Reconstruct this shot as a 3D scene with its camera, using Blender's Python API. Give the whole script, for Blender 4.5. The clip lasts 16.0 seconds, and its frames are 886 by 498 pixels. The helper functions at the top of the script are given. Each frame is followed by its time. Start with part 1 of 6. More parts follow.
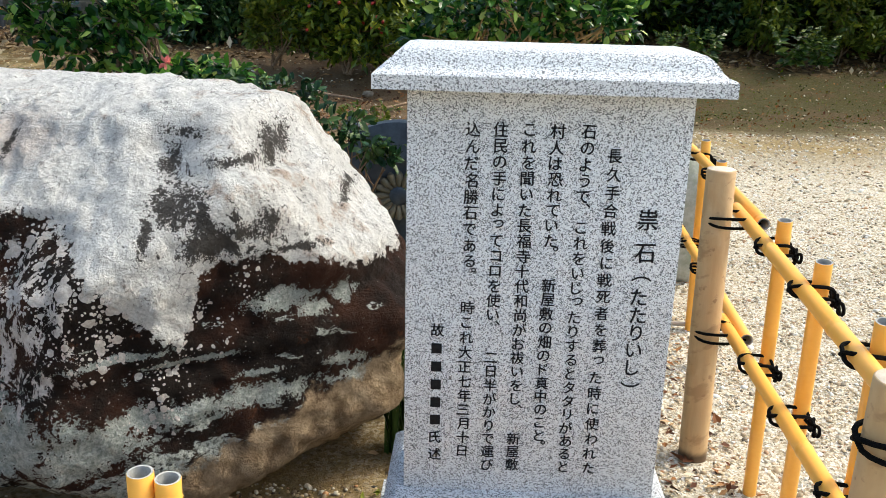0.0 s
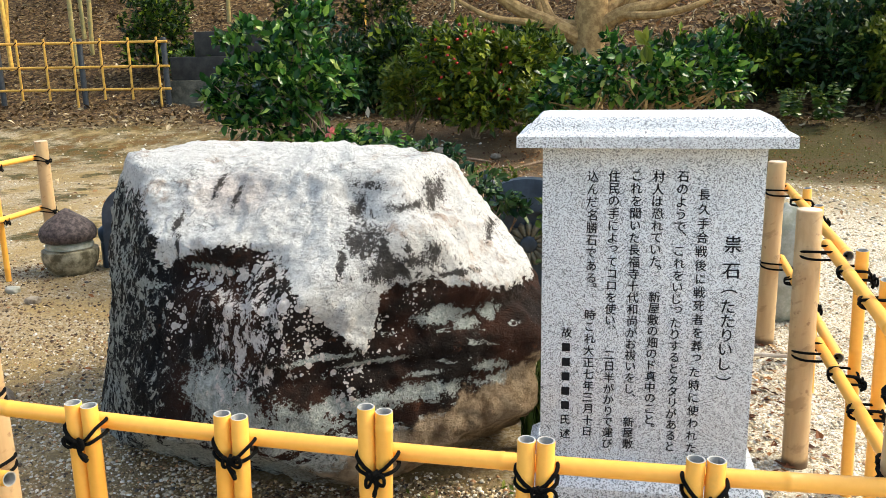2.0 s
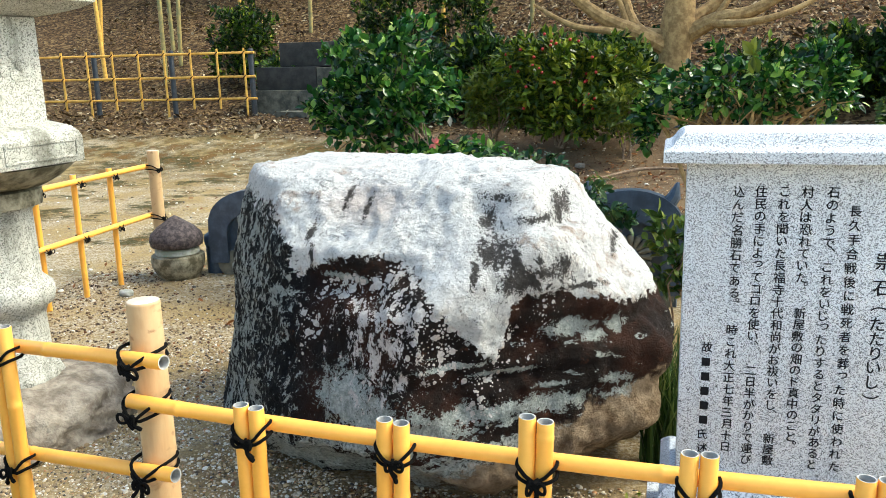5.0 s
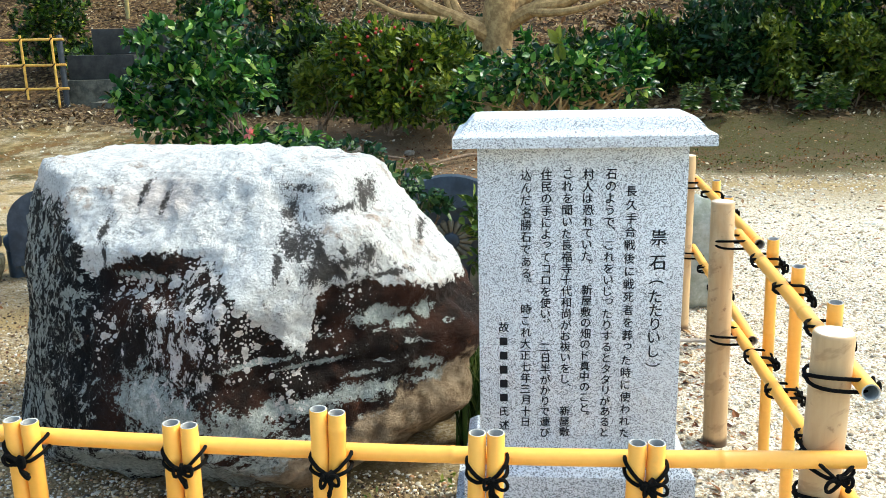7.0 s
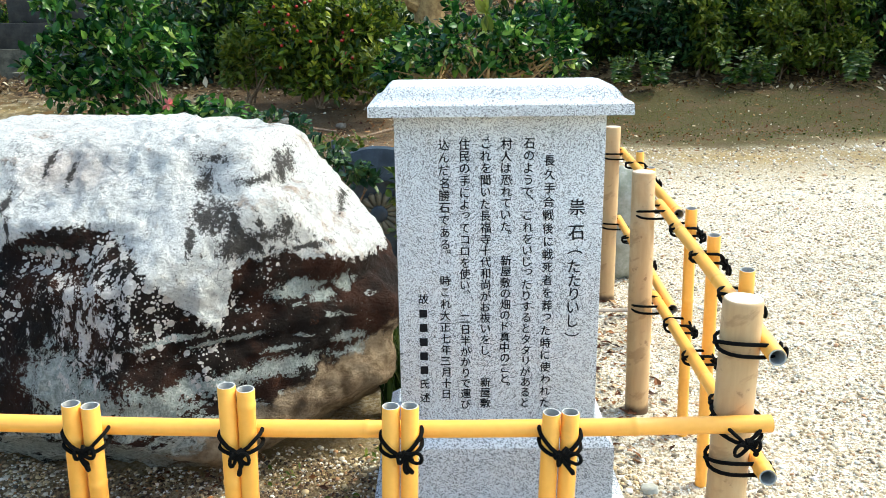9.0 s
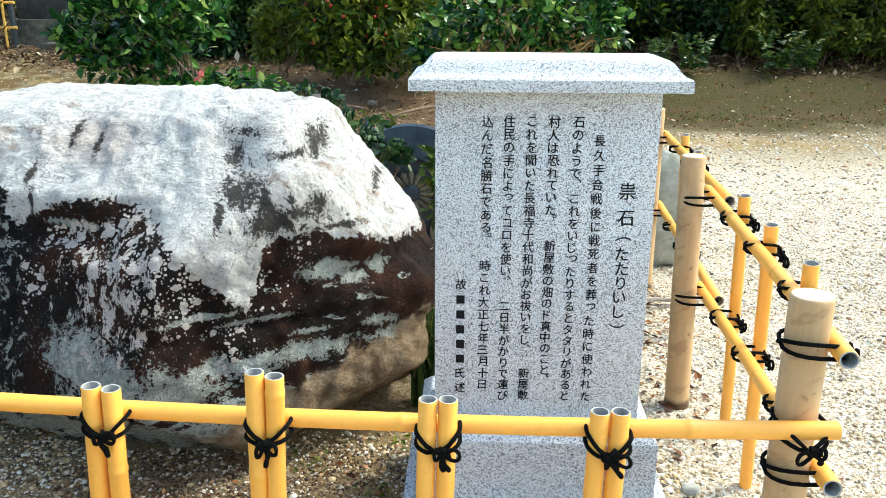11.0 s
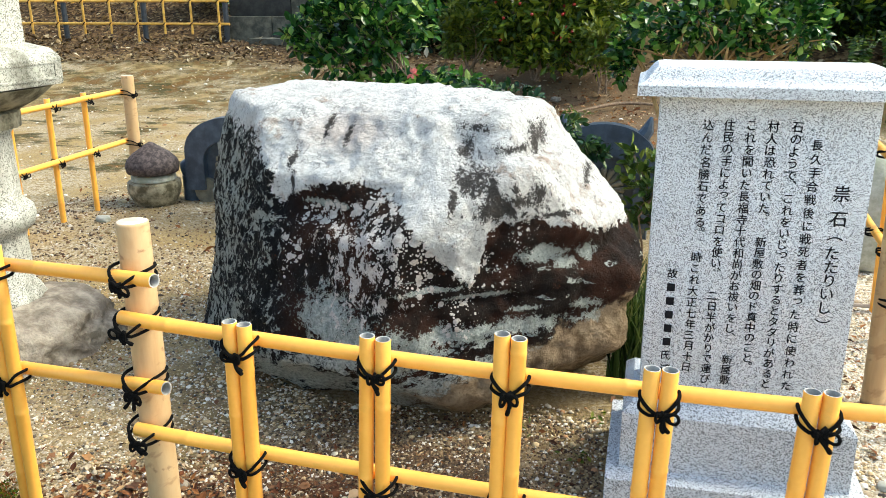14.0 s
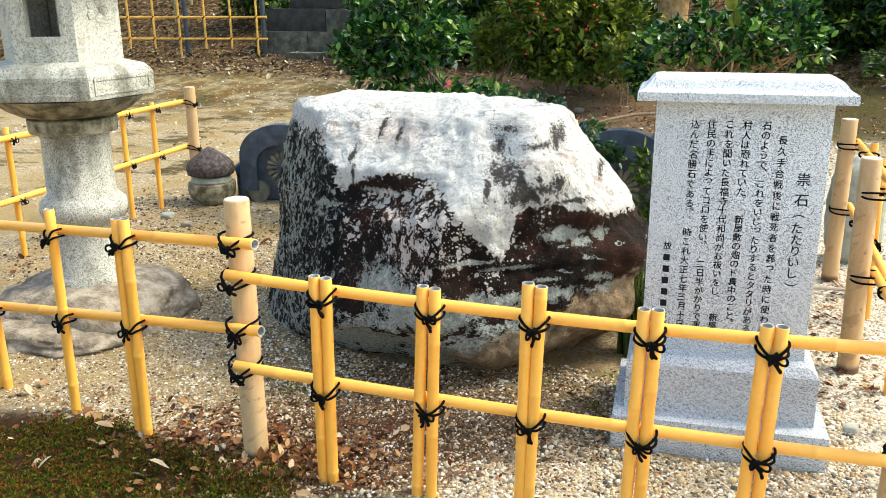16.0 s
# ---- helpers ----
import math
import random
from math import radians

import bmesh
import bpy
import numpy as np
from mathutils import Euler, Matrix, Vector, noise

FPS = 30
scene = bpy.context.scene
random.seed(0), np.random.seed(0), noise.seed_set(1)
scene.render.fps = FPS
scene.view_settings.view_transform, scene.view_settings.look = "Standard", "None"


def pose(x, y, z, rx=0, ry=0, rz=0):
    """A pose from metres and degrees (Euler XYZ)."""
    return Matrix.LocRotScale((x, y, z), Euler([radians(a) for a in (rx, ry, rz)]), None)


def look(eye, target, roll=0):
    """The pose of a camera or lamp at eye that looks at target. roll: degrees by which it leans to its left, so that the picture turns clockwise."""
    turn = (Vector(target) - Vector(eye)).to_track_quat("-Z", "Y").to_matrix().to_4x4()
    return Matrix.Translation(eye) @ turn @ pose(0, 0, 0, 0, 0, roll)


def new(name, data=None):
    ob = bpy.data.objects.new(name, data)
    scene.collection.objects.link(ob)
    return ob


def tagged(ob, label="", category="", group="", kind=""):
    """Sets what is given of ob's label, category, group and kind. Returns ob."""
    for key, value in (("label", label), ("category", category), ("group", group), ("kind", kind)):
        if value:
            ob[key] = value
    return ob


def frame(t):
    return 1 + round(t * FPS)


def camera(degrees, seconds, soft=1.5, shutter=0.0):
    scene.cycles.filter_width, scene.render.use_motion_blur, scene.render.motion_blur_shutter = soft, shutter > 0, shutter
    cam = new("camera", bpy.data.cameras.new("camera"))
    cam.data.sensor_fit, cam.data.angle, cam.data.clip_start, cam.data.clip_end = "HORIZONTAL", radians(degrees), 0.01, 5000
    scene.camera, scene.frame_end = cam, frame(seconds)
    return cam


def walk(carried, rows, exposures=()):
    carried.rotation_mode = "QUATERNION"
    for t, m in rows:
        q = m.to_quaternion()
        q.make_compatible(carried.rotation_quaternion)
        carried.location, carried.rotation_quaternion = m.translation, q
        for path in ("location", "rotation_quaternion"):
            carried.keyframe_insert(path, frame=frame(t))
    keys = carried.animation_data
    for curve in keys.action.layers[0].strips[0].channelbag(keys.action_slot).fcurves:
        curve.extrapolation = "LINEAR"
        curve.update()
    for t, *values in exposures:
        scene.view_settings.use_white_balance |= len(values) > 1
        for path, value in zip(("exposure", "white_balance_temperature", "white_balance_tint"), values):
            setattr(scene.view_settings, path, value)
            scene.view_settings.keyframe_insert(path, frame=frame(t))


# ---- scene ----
cam = camera(55.4, 16.0, soft=0.6)
EXPOSURES = [(0, 1.24, 6750, 2), (1.5, 1.38, 6900, 2), (3, 1.51, 7050, 3), (3.7, 1.52, 7000, 2), (6, 1.58, 6200, -4), (8.5, 1.60, 6300, -4), (11, 1.6, 6300, -4), (13, 1.56, 6400, -3), (14.5, 1.58, 6700, -2), (16, 1.60, 6800, -1)]
PATH = [
    (0, (0.252, 0.154, 1.57), (0.181, 2.056, 0.956), 1.4),
    (0.5, (0.26, 0.05, 1.59), (0.114, 1.966, 1.036), 1.1),
    (1, (0.282, -0.137, 1.607), (0.063, 1.792, 1.127), 1.2),
    (1.5, (0.313, -0.327, 1.606), (0.041, 1.601, 1.149), 0.2),
    (2, (0.267, -0.451, 1.635), (-0.098, 1.457, 1.161), -1.1),
    (2.5, (0.142, -0.531, 1.658), (-0.286, 1.373, 1.216), -1.1),
    (3, (0.092, -0.553, 1.663), (-0.384, 1.34, 1.227), -0.9),
    (3.5, (0.055, -0.546, 1.658), (-0.444, 1.339, 1.213), -0.8),
    (6, (0.085, -0.543, 1.668), (-0.441, 1.332, 1.214), -1.7),
    (6.5, (0.139, -0.524, 1.666), (-0.193, 1.392, 1.2), -1.5),
    (7, (0.193, -0.504, 1.66), (0.037, 1.429, 1.172), -1.3),
    (7.5, (0.227, -0.483, 1.654), (0.179, 1.449, 1.14), -1.2),
    (8, (0.249, -0.472, 1.652), (0.23, 1.457, 1.125), -1.0),
    (8.5, (0.251, -0.475, 1.648), (0.243, 1.451, 1.109), -0.7),
    (11, (0.208, -0.337, 1.609), (0.138, 1.572, 1.016), 0.3),
    (11.5, (0.194, -0.329, 1.612), (0.029, 1.568, 1.003), -0.0),
    (12, (0.177, -0.349, 1.616), (-0.102, 1.531, 0.996), -0.5),
    (12.5, (0.16, -0.375, 1.62), (-0.211, 1.488, 0.994), -0.5),
    (13, (0.144, -0.414, 1.632), (-0.29, 1.434, 1.003), -1.1),
    (13.5, (0.132, -0.479, 1.647), (-0.317, 1.367, 1.02), -1.0),
    (14, (0.067, -0.645, 1.669), (-0.383, 1.207, 1.063), -0.2),
    (14.5, (0.044, -0.761, 1.679), (-0.39, 1.099, 1.087), 0.9),
    (15, (0.127, -0.945, 1.686), (-0.317, 0.915, 1.102), 1.8),
    (15.5, (0.19, -1.136, 1.714), (-0.305, 0.715, 1.138), 0.8),
    (16, (0.17, -1.269, 1.72), (-0.339, 0.577, 1.143), -0.4),
]
walk(cam, [(t, look(eye, target, roll)) for t, eye, target, roll in PATH], EXPOSURES)

# ---- world, sun, exposure ----
SUN_AZ, SUN_EL = radians(72), radians(48)   # azimuth from +y towards +x
world = bpy.data.worlds.new("sky")
scene.world = world
world.use_nodes = True
wt = world.node_tree
wt.nodes.clear()
sky = wt.nodes.new("ShaderNodeTexSky")
sky.sky_type, sky.sun_disc, sky.sun_elevation, sky.sun_rotation = "NISHITA", False, SUN_EL, SUN_AZ
sky.air_density, sky.dust_density, sky.ozone_density = 1.0, 3.0, 1.0
wbg = wt.nodes.new("ShaderNodeBackground")
wbg.inputs["Strength"].default_value = 0.15
wout = wt.nodes.new("ShaderNodeOutputWorld")
wt.links.new(sky.outputs[0], wbg.inputs[0])
wt.links.new(wbg.outputs[0], wout.inputs[0])
sun_data = bpy.data.lights.new("sun", "SUN")
sun_data.energy, sun_data.angle, sun_data.color = 1.15, radians(14), (1.0, 0.94, 0.84)
sun = new("sun", sun_data)
sun.matrix_world = look((0, 0, 0), (-math.sin(SUN_AZ) * math.cos(SUN_EL), -math.cos(SUN_AZ) * math.cos(SUN_EL), -math.sin(SUN_EL)))


# ---- material helpers ----
class Nodes:
    """Short calls for a material's nodes."""

    def __init__(self, name):
        self.mat = bpy.data.materials.new(name)
        self.mat.use_nodes = True
        self.tree = self.mat.node_tree
        self.tree.nodes.clear()
        self.out = self.tree.nodes.new("ShaderNodeOutputMaterial")

    def add(self, kind, ins=None, out=0, **props):
        n = self.tree.nodes.new("ShaderNode" + kind)
        for k, v in props.items():
            setattr(n, k, v)
        for k, v in (ins or {}).items():
            if isinstance(v, bpy.types.NodeSocket):
                self.tree.links.new(v, n.inputs[k])
            else:
                n.inputs[k].default_value = v
        return n.outputs[out] if out is not None else n

    def place(self):
        return self.add("NewGeometry", out=0)

    def noise(self, vec, scale, detail=4.0, rough=0.55, dist=0.0):
        return self.add("TexNoise", {"Vector": vec, "Scale": scale, "Detail": detail, "Roughness": rough, "Distortion": dist})

    def cells(self, vec, scale, out=0, **props):
        return self.add("TexVoronoi", {"Vector": vec, "Scale": scale}, out=out, **props)

    def math(self, op, a, b=0.0, c=0.0, clamp=False):
        return self.add("Math", {0: a, 1: b, 2: c}, operation=op, use_clamp=clamp)

    def ramp(self, fac, stops, kind="LINEAR"):
        n = self.add("ValToRGB", {0: fac}, out=None)
        n.color_ramp.interpolation = kind
        while len(n.color_ramp.elements) < len(stops):
            n.color_ramp.elements.new(0.5)
        for e, (p, c) in zip(n.color_ramp.elements, stops):
            e.position = p
            e.color = (*c, 1) if isinstance(c, tuple) else (c, c, c, 1)
        return n.outputs[0]

    def step(self, v, lo, hi):
        return self.add("MapRange", {"Value": v, "From Min": lo, "From Max": hi}, interpolation_type="SMOOTHSTEP")

    def mix(self, fac, a, b, blend="MIX"):
        n = self.add("Mix", out=None, data_type="RGBA", blend_type=blend)
        for i, v in ((0, fac), (6, a), (7, b)):
            if isinstance(v, bpy.types.NodeSocket):
                self.tree.links.new(v, n.inputs[i])
            else:
                n.inputs[i].default_value = (*v, 1) if isinstance(v, tuple) else v
        return n.outputs[2]

    def scaled(self, vec, s):
        return self.add("Mapping", {"Vector": vec, "Scale": s})

    def bump(self, height, strength, distance):
        return self.add("Bump", {"Height": height, "Strength": strength, "Distance": distance})

    def done(self, color, rough=0.7, normal=None, metal=0.0, spec=0.5, coat=0.0, through_light=0.0):
        p = self.add("BsdfPrincipled", out=None)
        for k, v in (("Base Color", color), ("Roughness", rough), ("Normal", normal), ("Metallic", metal), ("Specular IOR Level", spec), ("Coat Weight", coat)):
            if v is None:
                continue
            if isinstance(v, bpy.types.NodeSocket):
                self.tree.links.new(v, p.inputs[k])
            else:
                p.inputs[k].default_value = (*v, 1) if isinstance(v, tuple) else v
        shader = p.outputs[0]
        if through_light:
            tr = self.add("BsdfTranslucent", {"Color": color if isinstance(color, bpy.types.NodeSocket) else (*color, 1)})
            shader = self.add("MixShader", {0: through_light, 1: shader, 2: tr})
        self.tree.links.new(shader, self.out.inputs[0])
        return self.mat


def mat_granite(name, light, mid, dark, grime=0.0, scale=300.0, bump=0.15):
    n = Nodes(name)
    p = n.place()
    grain = n.add("TexVoronoi", {"Vector": p, "Scale": scale}, out=1)
    g = n.add("SeparateColor", {0: grain})
    speck = n.ramp(g, [(0.0, dark), (0.17, dark), (0.22, mid), (0.42, mid), (0.48, light), (1.0, light)])
    fine = n.noise(p, scale * 1.6, 2)
    col = n.mix(0.18, speck, n.ramp(fine, [(0.3, tuple(0.45 * c for c in mid)), (0.6, light)]), "MIX")
    broad = n.noise(p, 3.0, 5)
    col = n.mix(0.35, col, n.ramp(broad, [(0.3, 0.72), (0.7, 1.0)]), "MULTIPLY")
    if grime:
        stain = n.step(n.math("ADD", n.noise(n.scaled(p, (1, 1, 0.35)), 5.0, 6, 0.65), n.math("MULTIPLY", n.noise(p, 40, 3), 0.2)), 0.56, 0.8)
        col = n.mix(n.math("MULTIPLY", stain, 0.75 * grime), col, (0.085, 0.08, 0.05))
        lich = n.step(n.noise(p, 11.0, 5, 0.7), 0.6, 0.7)
        col = n.mix(n.math("MULTIPLY", lich, grime * 0.6), col, (0.42, 0.44, 0.34))
    return n.done(col, 0.62, n.bump(n.math("ADD", fine, n.math("MULTIPLY", broad, 2.0)), bump, 0.002))


def mat_rock():
    n = Nodes("lichen_rock")
    p = n.place()
    xyz = n.add("SeparateXYZ", {0: p}, out=None).outputs
    # level at which the white crust ends, across the stone
    along = n.math("MULTIPLY_ADD", xyz[0], 1 / 2.2, 2 / 2.2)
    level = n.ramp(along, [((x + 2) / 2.2, z) for x, z in (
        (-1.42, 0.86), (-1.33, 0.843), (-1.237, 0.888), (-1.161, 0.928), (-1.054, 0.954), (-0.954, 0.954), (-0.867, 0.938), (-0.801, 0.898), (-0.716, 0.85), (-0.657, 0.79), (-0.611, 0.715),
        (-0.56, 0.655), (-0.515, 0.62), (-0.485, 0.69), (-0.463, 0.80), (-0.43, 0.835), (-0.373, 0.845), (-0.285, 0.845), (-0.258, 0.813), (-0.164, 0.815), (-0.105, 0.775), (0.0, 0.74))])
    big, mid, fine = n.noise(p, 4.5, 6, 0.6), n.noise(p, 17, 6, 0.65), n.noise(p, 70, 5, 0.7)
    streak = n.noise(n.scaled(p, (1.0, 0.6, 0.28)), 26, 5, 0.65)
    above = n.math("SUBTRACT", xyz[2], level)
    warp = n.math("ADD", n.math("MULTIPLY_ADD", mid, 0.09, -0.045), n.math("MULTIPLY_ADD", n.noise(p, 38, 6, 0.7), 0.12, -0.06))
    h = n.math("ADD", n.math("ADD", above, warp), n.math("MULTIPLY_ADD", fine, 0.05, -0.025))
    white = n.step(h, -0.004, 0.005)
    # the left flank stays dark and streaked
    flank = n.add("VectorMath", {0: p, 1: (-0.78, -0.597, 0.189)}, out=1, operation="DOT_PRODUCT")
    flank = n.math("ADD", flank, n.math("ADD", n.math("MULTIPLY_ADD", mid, 0.12, -0.06), n.math("MULTIPLY_ADD", fine, 0.10, -0.05)))
    flank = n.math("SUBTRACT", flank, n.math("MULTIPLY", n.math("MAXIMUM", n.math("SUBTRACT", xyz[2], 0.80), 0.0), 0.32))
    dark_flank = n.step(flank, -0.215, -0.205)
    white = n.math("MULTIPLY", white, n.math("SUBTRACT", 1.0, n.math("MULTIPLY", dark_flank, n.step(xyz[2], 1.32, 1.05))))
    # dark pits in the white crust
    pit = n.step(n.math("ADD", n.math("MULTIPLY", streak, 0.55), n.math("MULTIPLY", big, 0.45)), 0.645, 0.675)
    right = n.step(xyz[0], -0.75, -0.35)
    pit = n.math("MULTIPLY", pit, n.math("MULTIPLY_ADD", right, 0.65, 0.3))
    crumbs = n.noise(p, 210, 3, 0.7)
    ragged = n.math("ADD", n.math("MULTIPLY_ADD", streak, 3.4, -1.6), n.math("ADD", n.math("MULTIPLY_ADD", fine, 4.6, -2.3), n.math("MULTIPLY_ADD", crumbs, 4.0, -2.0)))
    # black stains in the hollows: place and reach across and up
    for x, y, z, rx, rz in ((-0.55, 2.42, 1.150, 0.050, 0.014), (-0.574, 2.39, 1.087, 0.028, 0.040), (-0.525, 2.24, 0.985, 0.060, 0.050), (-0.449, 2.21, 0.965, 0.016, 0.060), (-0.435, 2.20, 0.895, 0.065, 0.040),
                            (-0.343, 2.56, 1.108, 0.024, 0.055), (-0.155, 2.77, 0.930, 0.012, 0.080), (-0.358, 2.24, 0.915, 0.045, 0.022), (-0.291, 2.30, 0.930, 0.016, 0.055), (-0.389, 2.34, 1.088, 0.055, 0.011),
                            (-1.161, 2.51, 1.126, 0.015, 0.042), (-1.063, 2.46, 1.098, 0.014, 0.030), (-1.265, 2.37, 1.010, 0.016, 0.026), (-1.241, 2.31, 0.945, 0.009, 0.035), (-0.233, 2.35, 0.853, 0.075, 0.010), (-0.581, 2.17, 0.930, 0.014, 0.045)):
        away = n.add("VectorMath", {0: n.add("VectorMath", {0: p, 1: (x, y, z)}, operation="SUBTRACT"), 1: (rx, 0.13, rz)}, operation="DIVIDE")
        away = n.add("VectorMath", {0: away}, out=1, operation="LENGTH")
        away = n.math("ADD", away, ragged)
        pit = n.math("MAXIMUM", pit, n.step(away, 1.18, 1.08))
    # a field of black streaks right of the middle
    away = n.add("VectorMath", {0: n.add("VectorMath", {0: p, 1: (-0.46, 2.35, 0.92)}, operation="SUBTRACT"), 1: (0.26, 0.4, 0.15)}, operation="DIVIDE")
    away = n.add("VectorMath", {0: away}, out=1, operation="LENGTH")
    slant = n.noise(n.scaled(n.add("VectorRotate", {"Vector": p, "Axis": (0, 1, 0), "Angle": 0.5}), (1.0, 0.6, 0.45)), 19, 6, 0.7, 0.5)
    slant = n.math("ADD", slant, n.math("ADD", n.math("MULTIPLY_ADD", fine, 0.22, -0.11), n.math("MULTIPLY_ADD", crumbs, 0.16, -0.08)))
    pit = n.math("MAXIMUM", pit, n.step(n.math("SUBTRACT", slant, n.math("MULTIPLY", away, 0.14)), 0.50, 0.512))
    # spots of crust on the dark face, most round the white tongue
    spot_a = n.cells(n.add("VectorMath", {0: p, 1: n.add("VectorMath", {0: n.add("TexNoise", {"Vector": p, "Scale": 45.0}, out=1), 3: 0.012}, operation="SCALE")}, operation="ADD"), 27)
    spot_b = n.cells(n.add("VectorMath", {0: p, 1: n.add("VectorMath", {0: n.add("TexNoise", {"Vector": p, "Scale": 60.0}, out=1), 3: 0.010}, operation="SCALE")}, operation="ADD"), 75)
    near = n.step(n.math("ADD", above, n.math("MULTIPLY_ADD", big, 0.5, -0.25)), -0.42, -0.06)
    near = n.math("MULTIPLY", near, n.step(xyz[0], -0.15, -0.55))
    near = n.math("MULTIPLY", near, n.math("SUBTRACT", 1.0, dark_flank))
    # the brow's shadow painted as a black band: no pale spots there
    brow_shade = n.math("MULTIPLY", n.step(above, -0.085, -0.05), n.step(xyz[0], -0.88, -0.98))
    near = n.math("MULTIPLY", near, n.math("SUBTRACT", 1.0, brow_shade))
    near = n.math("MULTIPLY", near, n.math("MULTIPLY_ADD", n.step(n.noise(p, 11, 3, 0.6), 0.36, 0.62), 1.0, 0.22))
    spots = n.math("MAXIMUM", n.math("LESS_THAN", spot_a, n.math("MULTIPLY", near, 0.46)), n.math("LESS_THAN", spot_b, n.math("MULTIPLY_ADD", near, 0.33, 0.045)))
    # upright white streaks between tongue and flank
    away = n.add("VectorMath", {0: n.add("VectorMath", {0: p, 1: (-0.92, 2.05, 0.69)}, operation="SUBTRACT"), 1: (0.21, 0.4, 0.21)}, operation="DIVIDE")
    away = n.add("VectorMath", {0: away}, out=1, operation="LENGTH")
    tall = n.noise(n.scaled(p, (1.0, 0.6, 0.6)), 22, 7, 0.78, 0.3)
    spots = n.math("MAXIMUM", spots, n.math("MULTIPLY", n.step(n.math("SUBTRACT", tall, n.math("MULTIPLY", away, 0.13)), 0.445, 0.465), n.math("SUBTRACT", 1.0, brow_shade)))
    crust = n.mix(n.step(big, 0.3, 0.6), (0.67, 0.655, 0.63), (0.79, 0.775, 0.75))
    crust = n.mix(n.step(n.math("MULTIPLY", mid, n.noise(n.scaled(p, (1, 1, 2)), 2.6, 3)), 0.30, 0.42), crust, (0.50, 0.40, 0.33))
    crust = n.mix(n.math("MULTIPLY", n.step(fine, 0.52, 0.60), 0.34), crust, (0.24, 0.23, 0.22))
    crust = n.mix(n.math("MULTIPLY", n.step(streak, 0.58, 0.66), 0.34), crust, (0.24, 0.22, 0.20))
    veins = n.add("TexVoronoi", {"Vector": n.add("VectorMath", {0: n.scaled(p, (1.0, 0.8, 0.5)), 1: n.add("VectorMath", {0: n.add("TexNoise", {"Vector": p, "Scale": 9.0, "Detail": 5.0}, out=1), 3: 0.22}, operation="SCALE")}, operation="ADD"), "Scale": 8.0}, out=0, feature="DISTANCE_TO_EDGE")
    veins = n.math("MULTIPLY", n.step(veins, 0.015, 0.005), n.math("MULTIPLY", n.step(big, 0.48, 0.56), 0.55))
    crust = n.mix(veins, crust, (0.06, 0.05, 0.045))
    grain = n.noise(p, 130, 5, 0.75)
    crust = n.mix(n.math("MULTIPLY", n.step(n.math("ADD", n.math("MULTIPLY", grain, 0.7), n.math("MULTIPLY", mid, 0.3)), 0.575, 0.60), 0.7), crust, (0.10, 0.09, 0.08))
    away = n.add("VectorMath", {0: n.add("VectorMath", {0: p, 1: (-1.08, 2.45, 1.11)}, operation="SUBTRACT"), 1: (0.22, 0.25, 0.09)}, operation="DIVIDE")
    away = n.math("ADD", n.add("VectorMath", {0: away}, out=1, operation="LENGTH"), n.math("MULTIPLY_ADD", fine, 1.6, -0.8))
    crust = n.mix(n.math("MULTIPLY", n.step(away, 1.3, 0.2), 0.42), crust, (0.56, 0.40, 0.32))
    crust = n.mix(n.math("MULTIPLY", pit, 0.94), crust, (0.028, 0.022, 0.019))
    body = n.mix(n.step(big, 0.42, 0.66), (0.014, 0.009, 0.007), (0.055, 0.021, 0.012))
    body = n.mix(n.step(n.math("SUBTRACT", 0.0, xyz[0]), 1.0, 1.35), body, (0.007, 0.007, 0.008))
    rust = n.math("MULTIPLY", n.step(n.noise(p, 13, 5, 0.7), 0.62, 0.7), 0.5)
    body = n.mix(rust, body, (0.13, 0.045, 0.018))
    # grey-green lichen lies in flat bands along the dark face, and covers its foot
    band = n.noise(n.scaled(p, (1, 1, 2.6)), 9, 6, 0.72)
    low = n.step(n.math("ADD", xyz[2], n.math("MULTIPLY_ADD", big, 0.5, -0.25)), 0.46, 0.22)
    low = n.math("MULTIPLY", low, n.math("MULTIPLY_ADD", dark_flank, -0.8, 1.0))
    lich = n.step(n.math("ADD", n.math("MULTIPLY_ADD", low, 0.20, 0.0), band), 0.63, 0.645)
    lich = n.math("MULTIPLY", lich, n.math("MULTIPLY_ADD", n.step(fine, 0.36, 0.5), 0.8, 0.2))
    # larger patches: place and reach across and up
    for x, y, z, rx, rz in ((-0.271, 2.33, 0.708, 0.075, 0.028), (-0.195, 2.37, 0.660, 0.040, 0.018), (-0.126, 2.45, 0.693, 0.035, 0.030), (-1.076, 2.19, 0.872, 0.100, 0.014), (-0.650, 2.07, 0.612, 0.120, 0.010), (-0.490, 2.20, 0.570, 0.110, 0.010),
                            (-0.333, 2.27, 0.505, 0.060, 0.010), (-1.03, 2.05, 0.49, 0.11, 0.10), (-0.88, 2.00, 0.42, 0.14, 0.085), (-0.72, 1.99, 0.38, 0.14, 0.065), (-0.110, 2.40, 0.494, 0.045, 0.020), (-0.050, 2.44, 0.420, 0.070, 0.040),
                            (-1.25, 2.10, 0.17, 0.26, 0.095), (-0.55, 2.10, 0.43, 0.20, 0.035), (-0.32, 2.28, 0.44, 0.14, 0.030), (-0.90, 2.05, 0.14, 0.30, 0.080)):
        away = n.add("VectorMath", {0: n.add("VectorMath", {0: p, 1: (x, y, z)}, operation="SUBTRACT"), 1: (rx, 0.24, rz)}, operation="DIVIDE")
        away = n.add("VectorMath", {0: away}, out=1, operation="LENGTH")
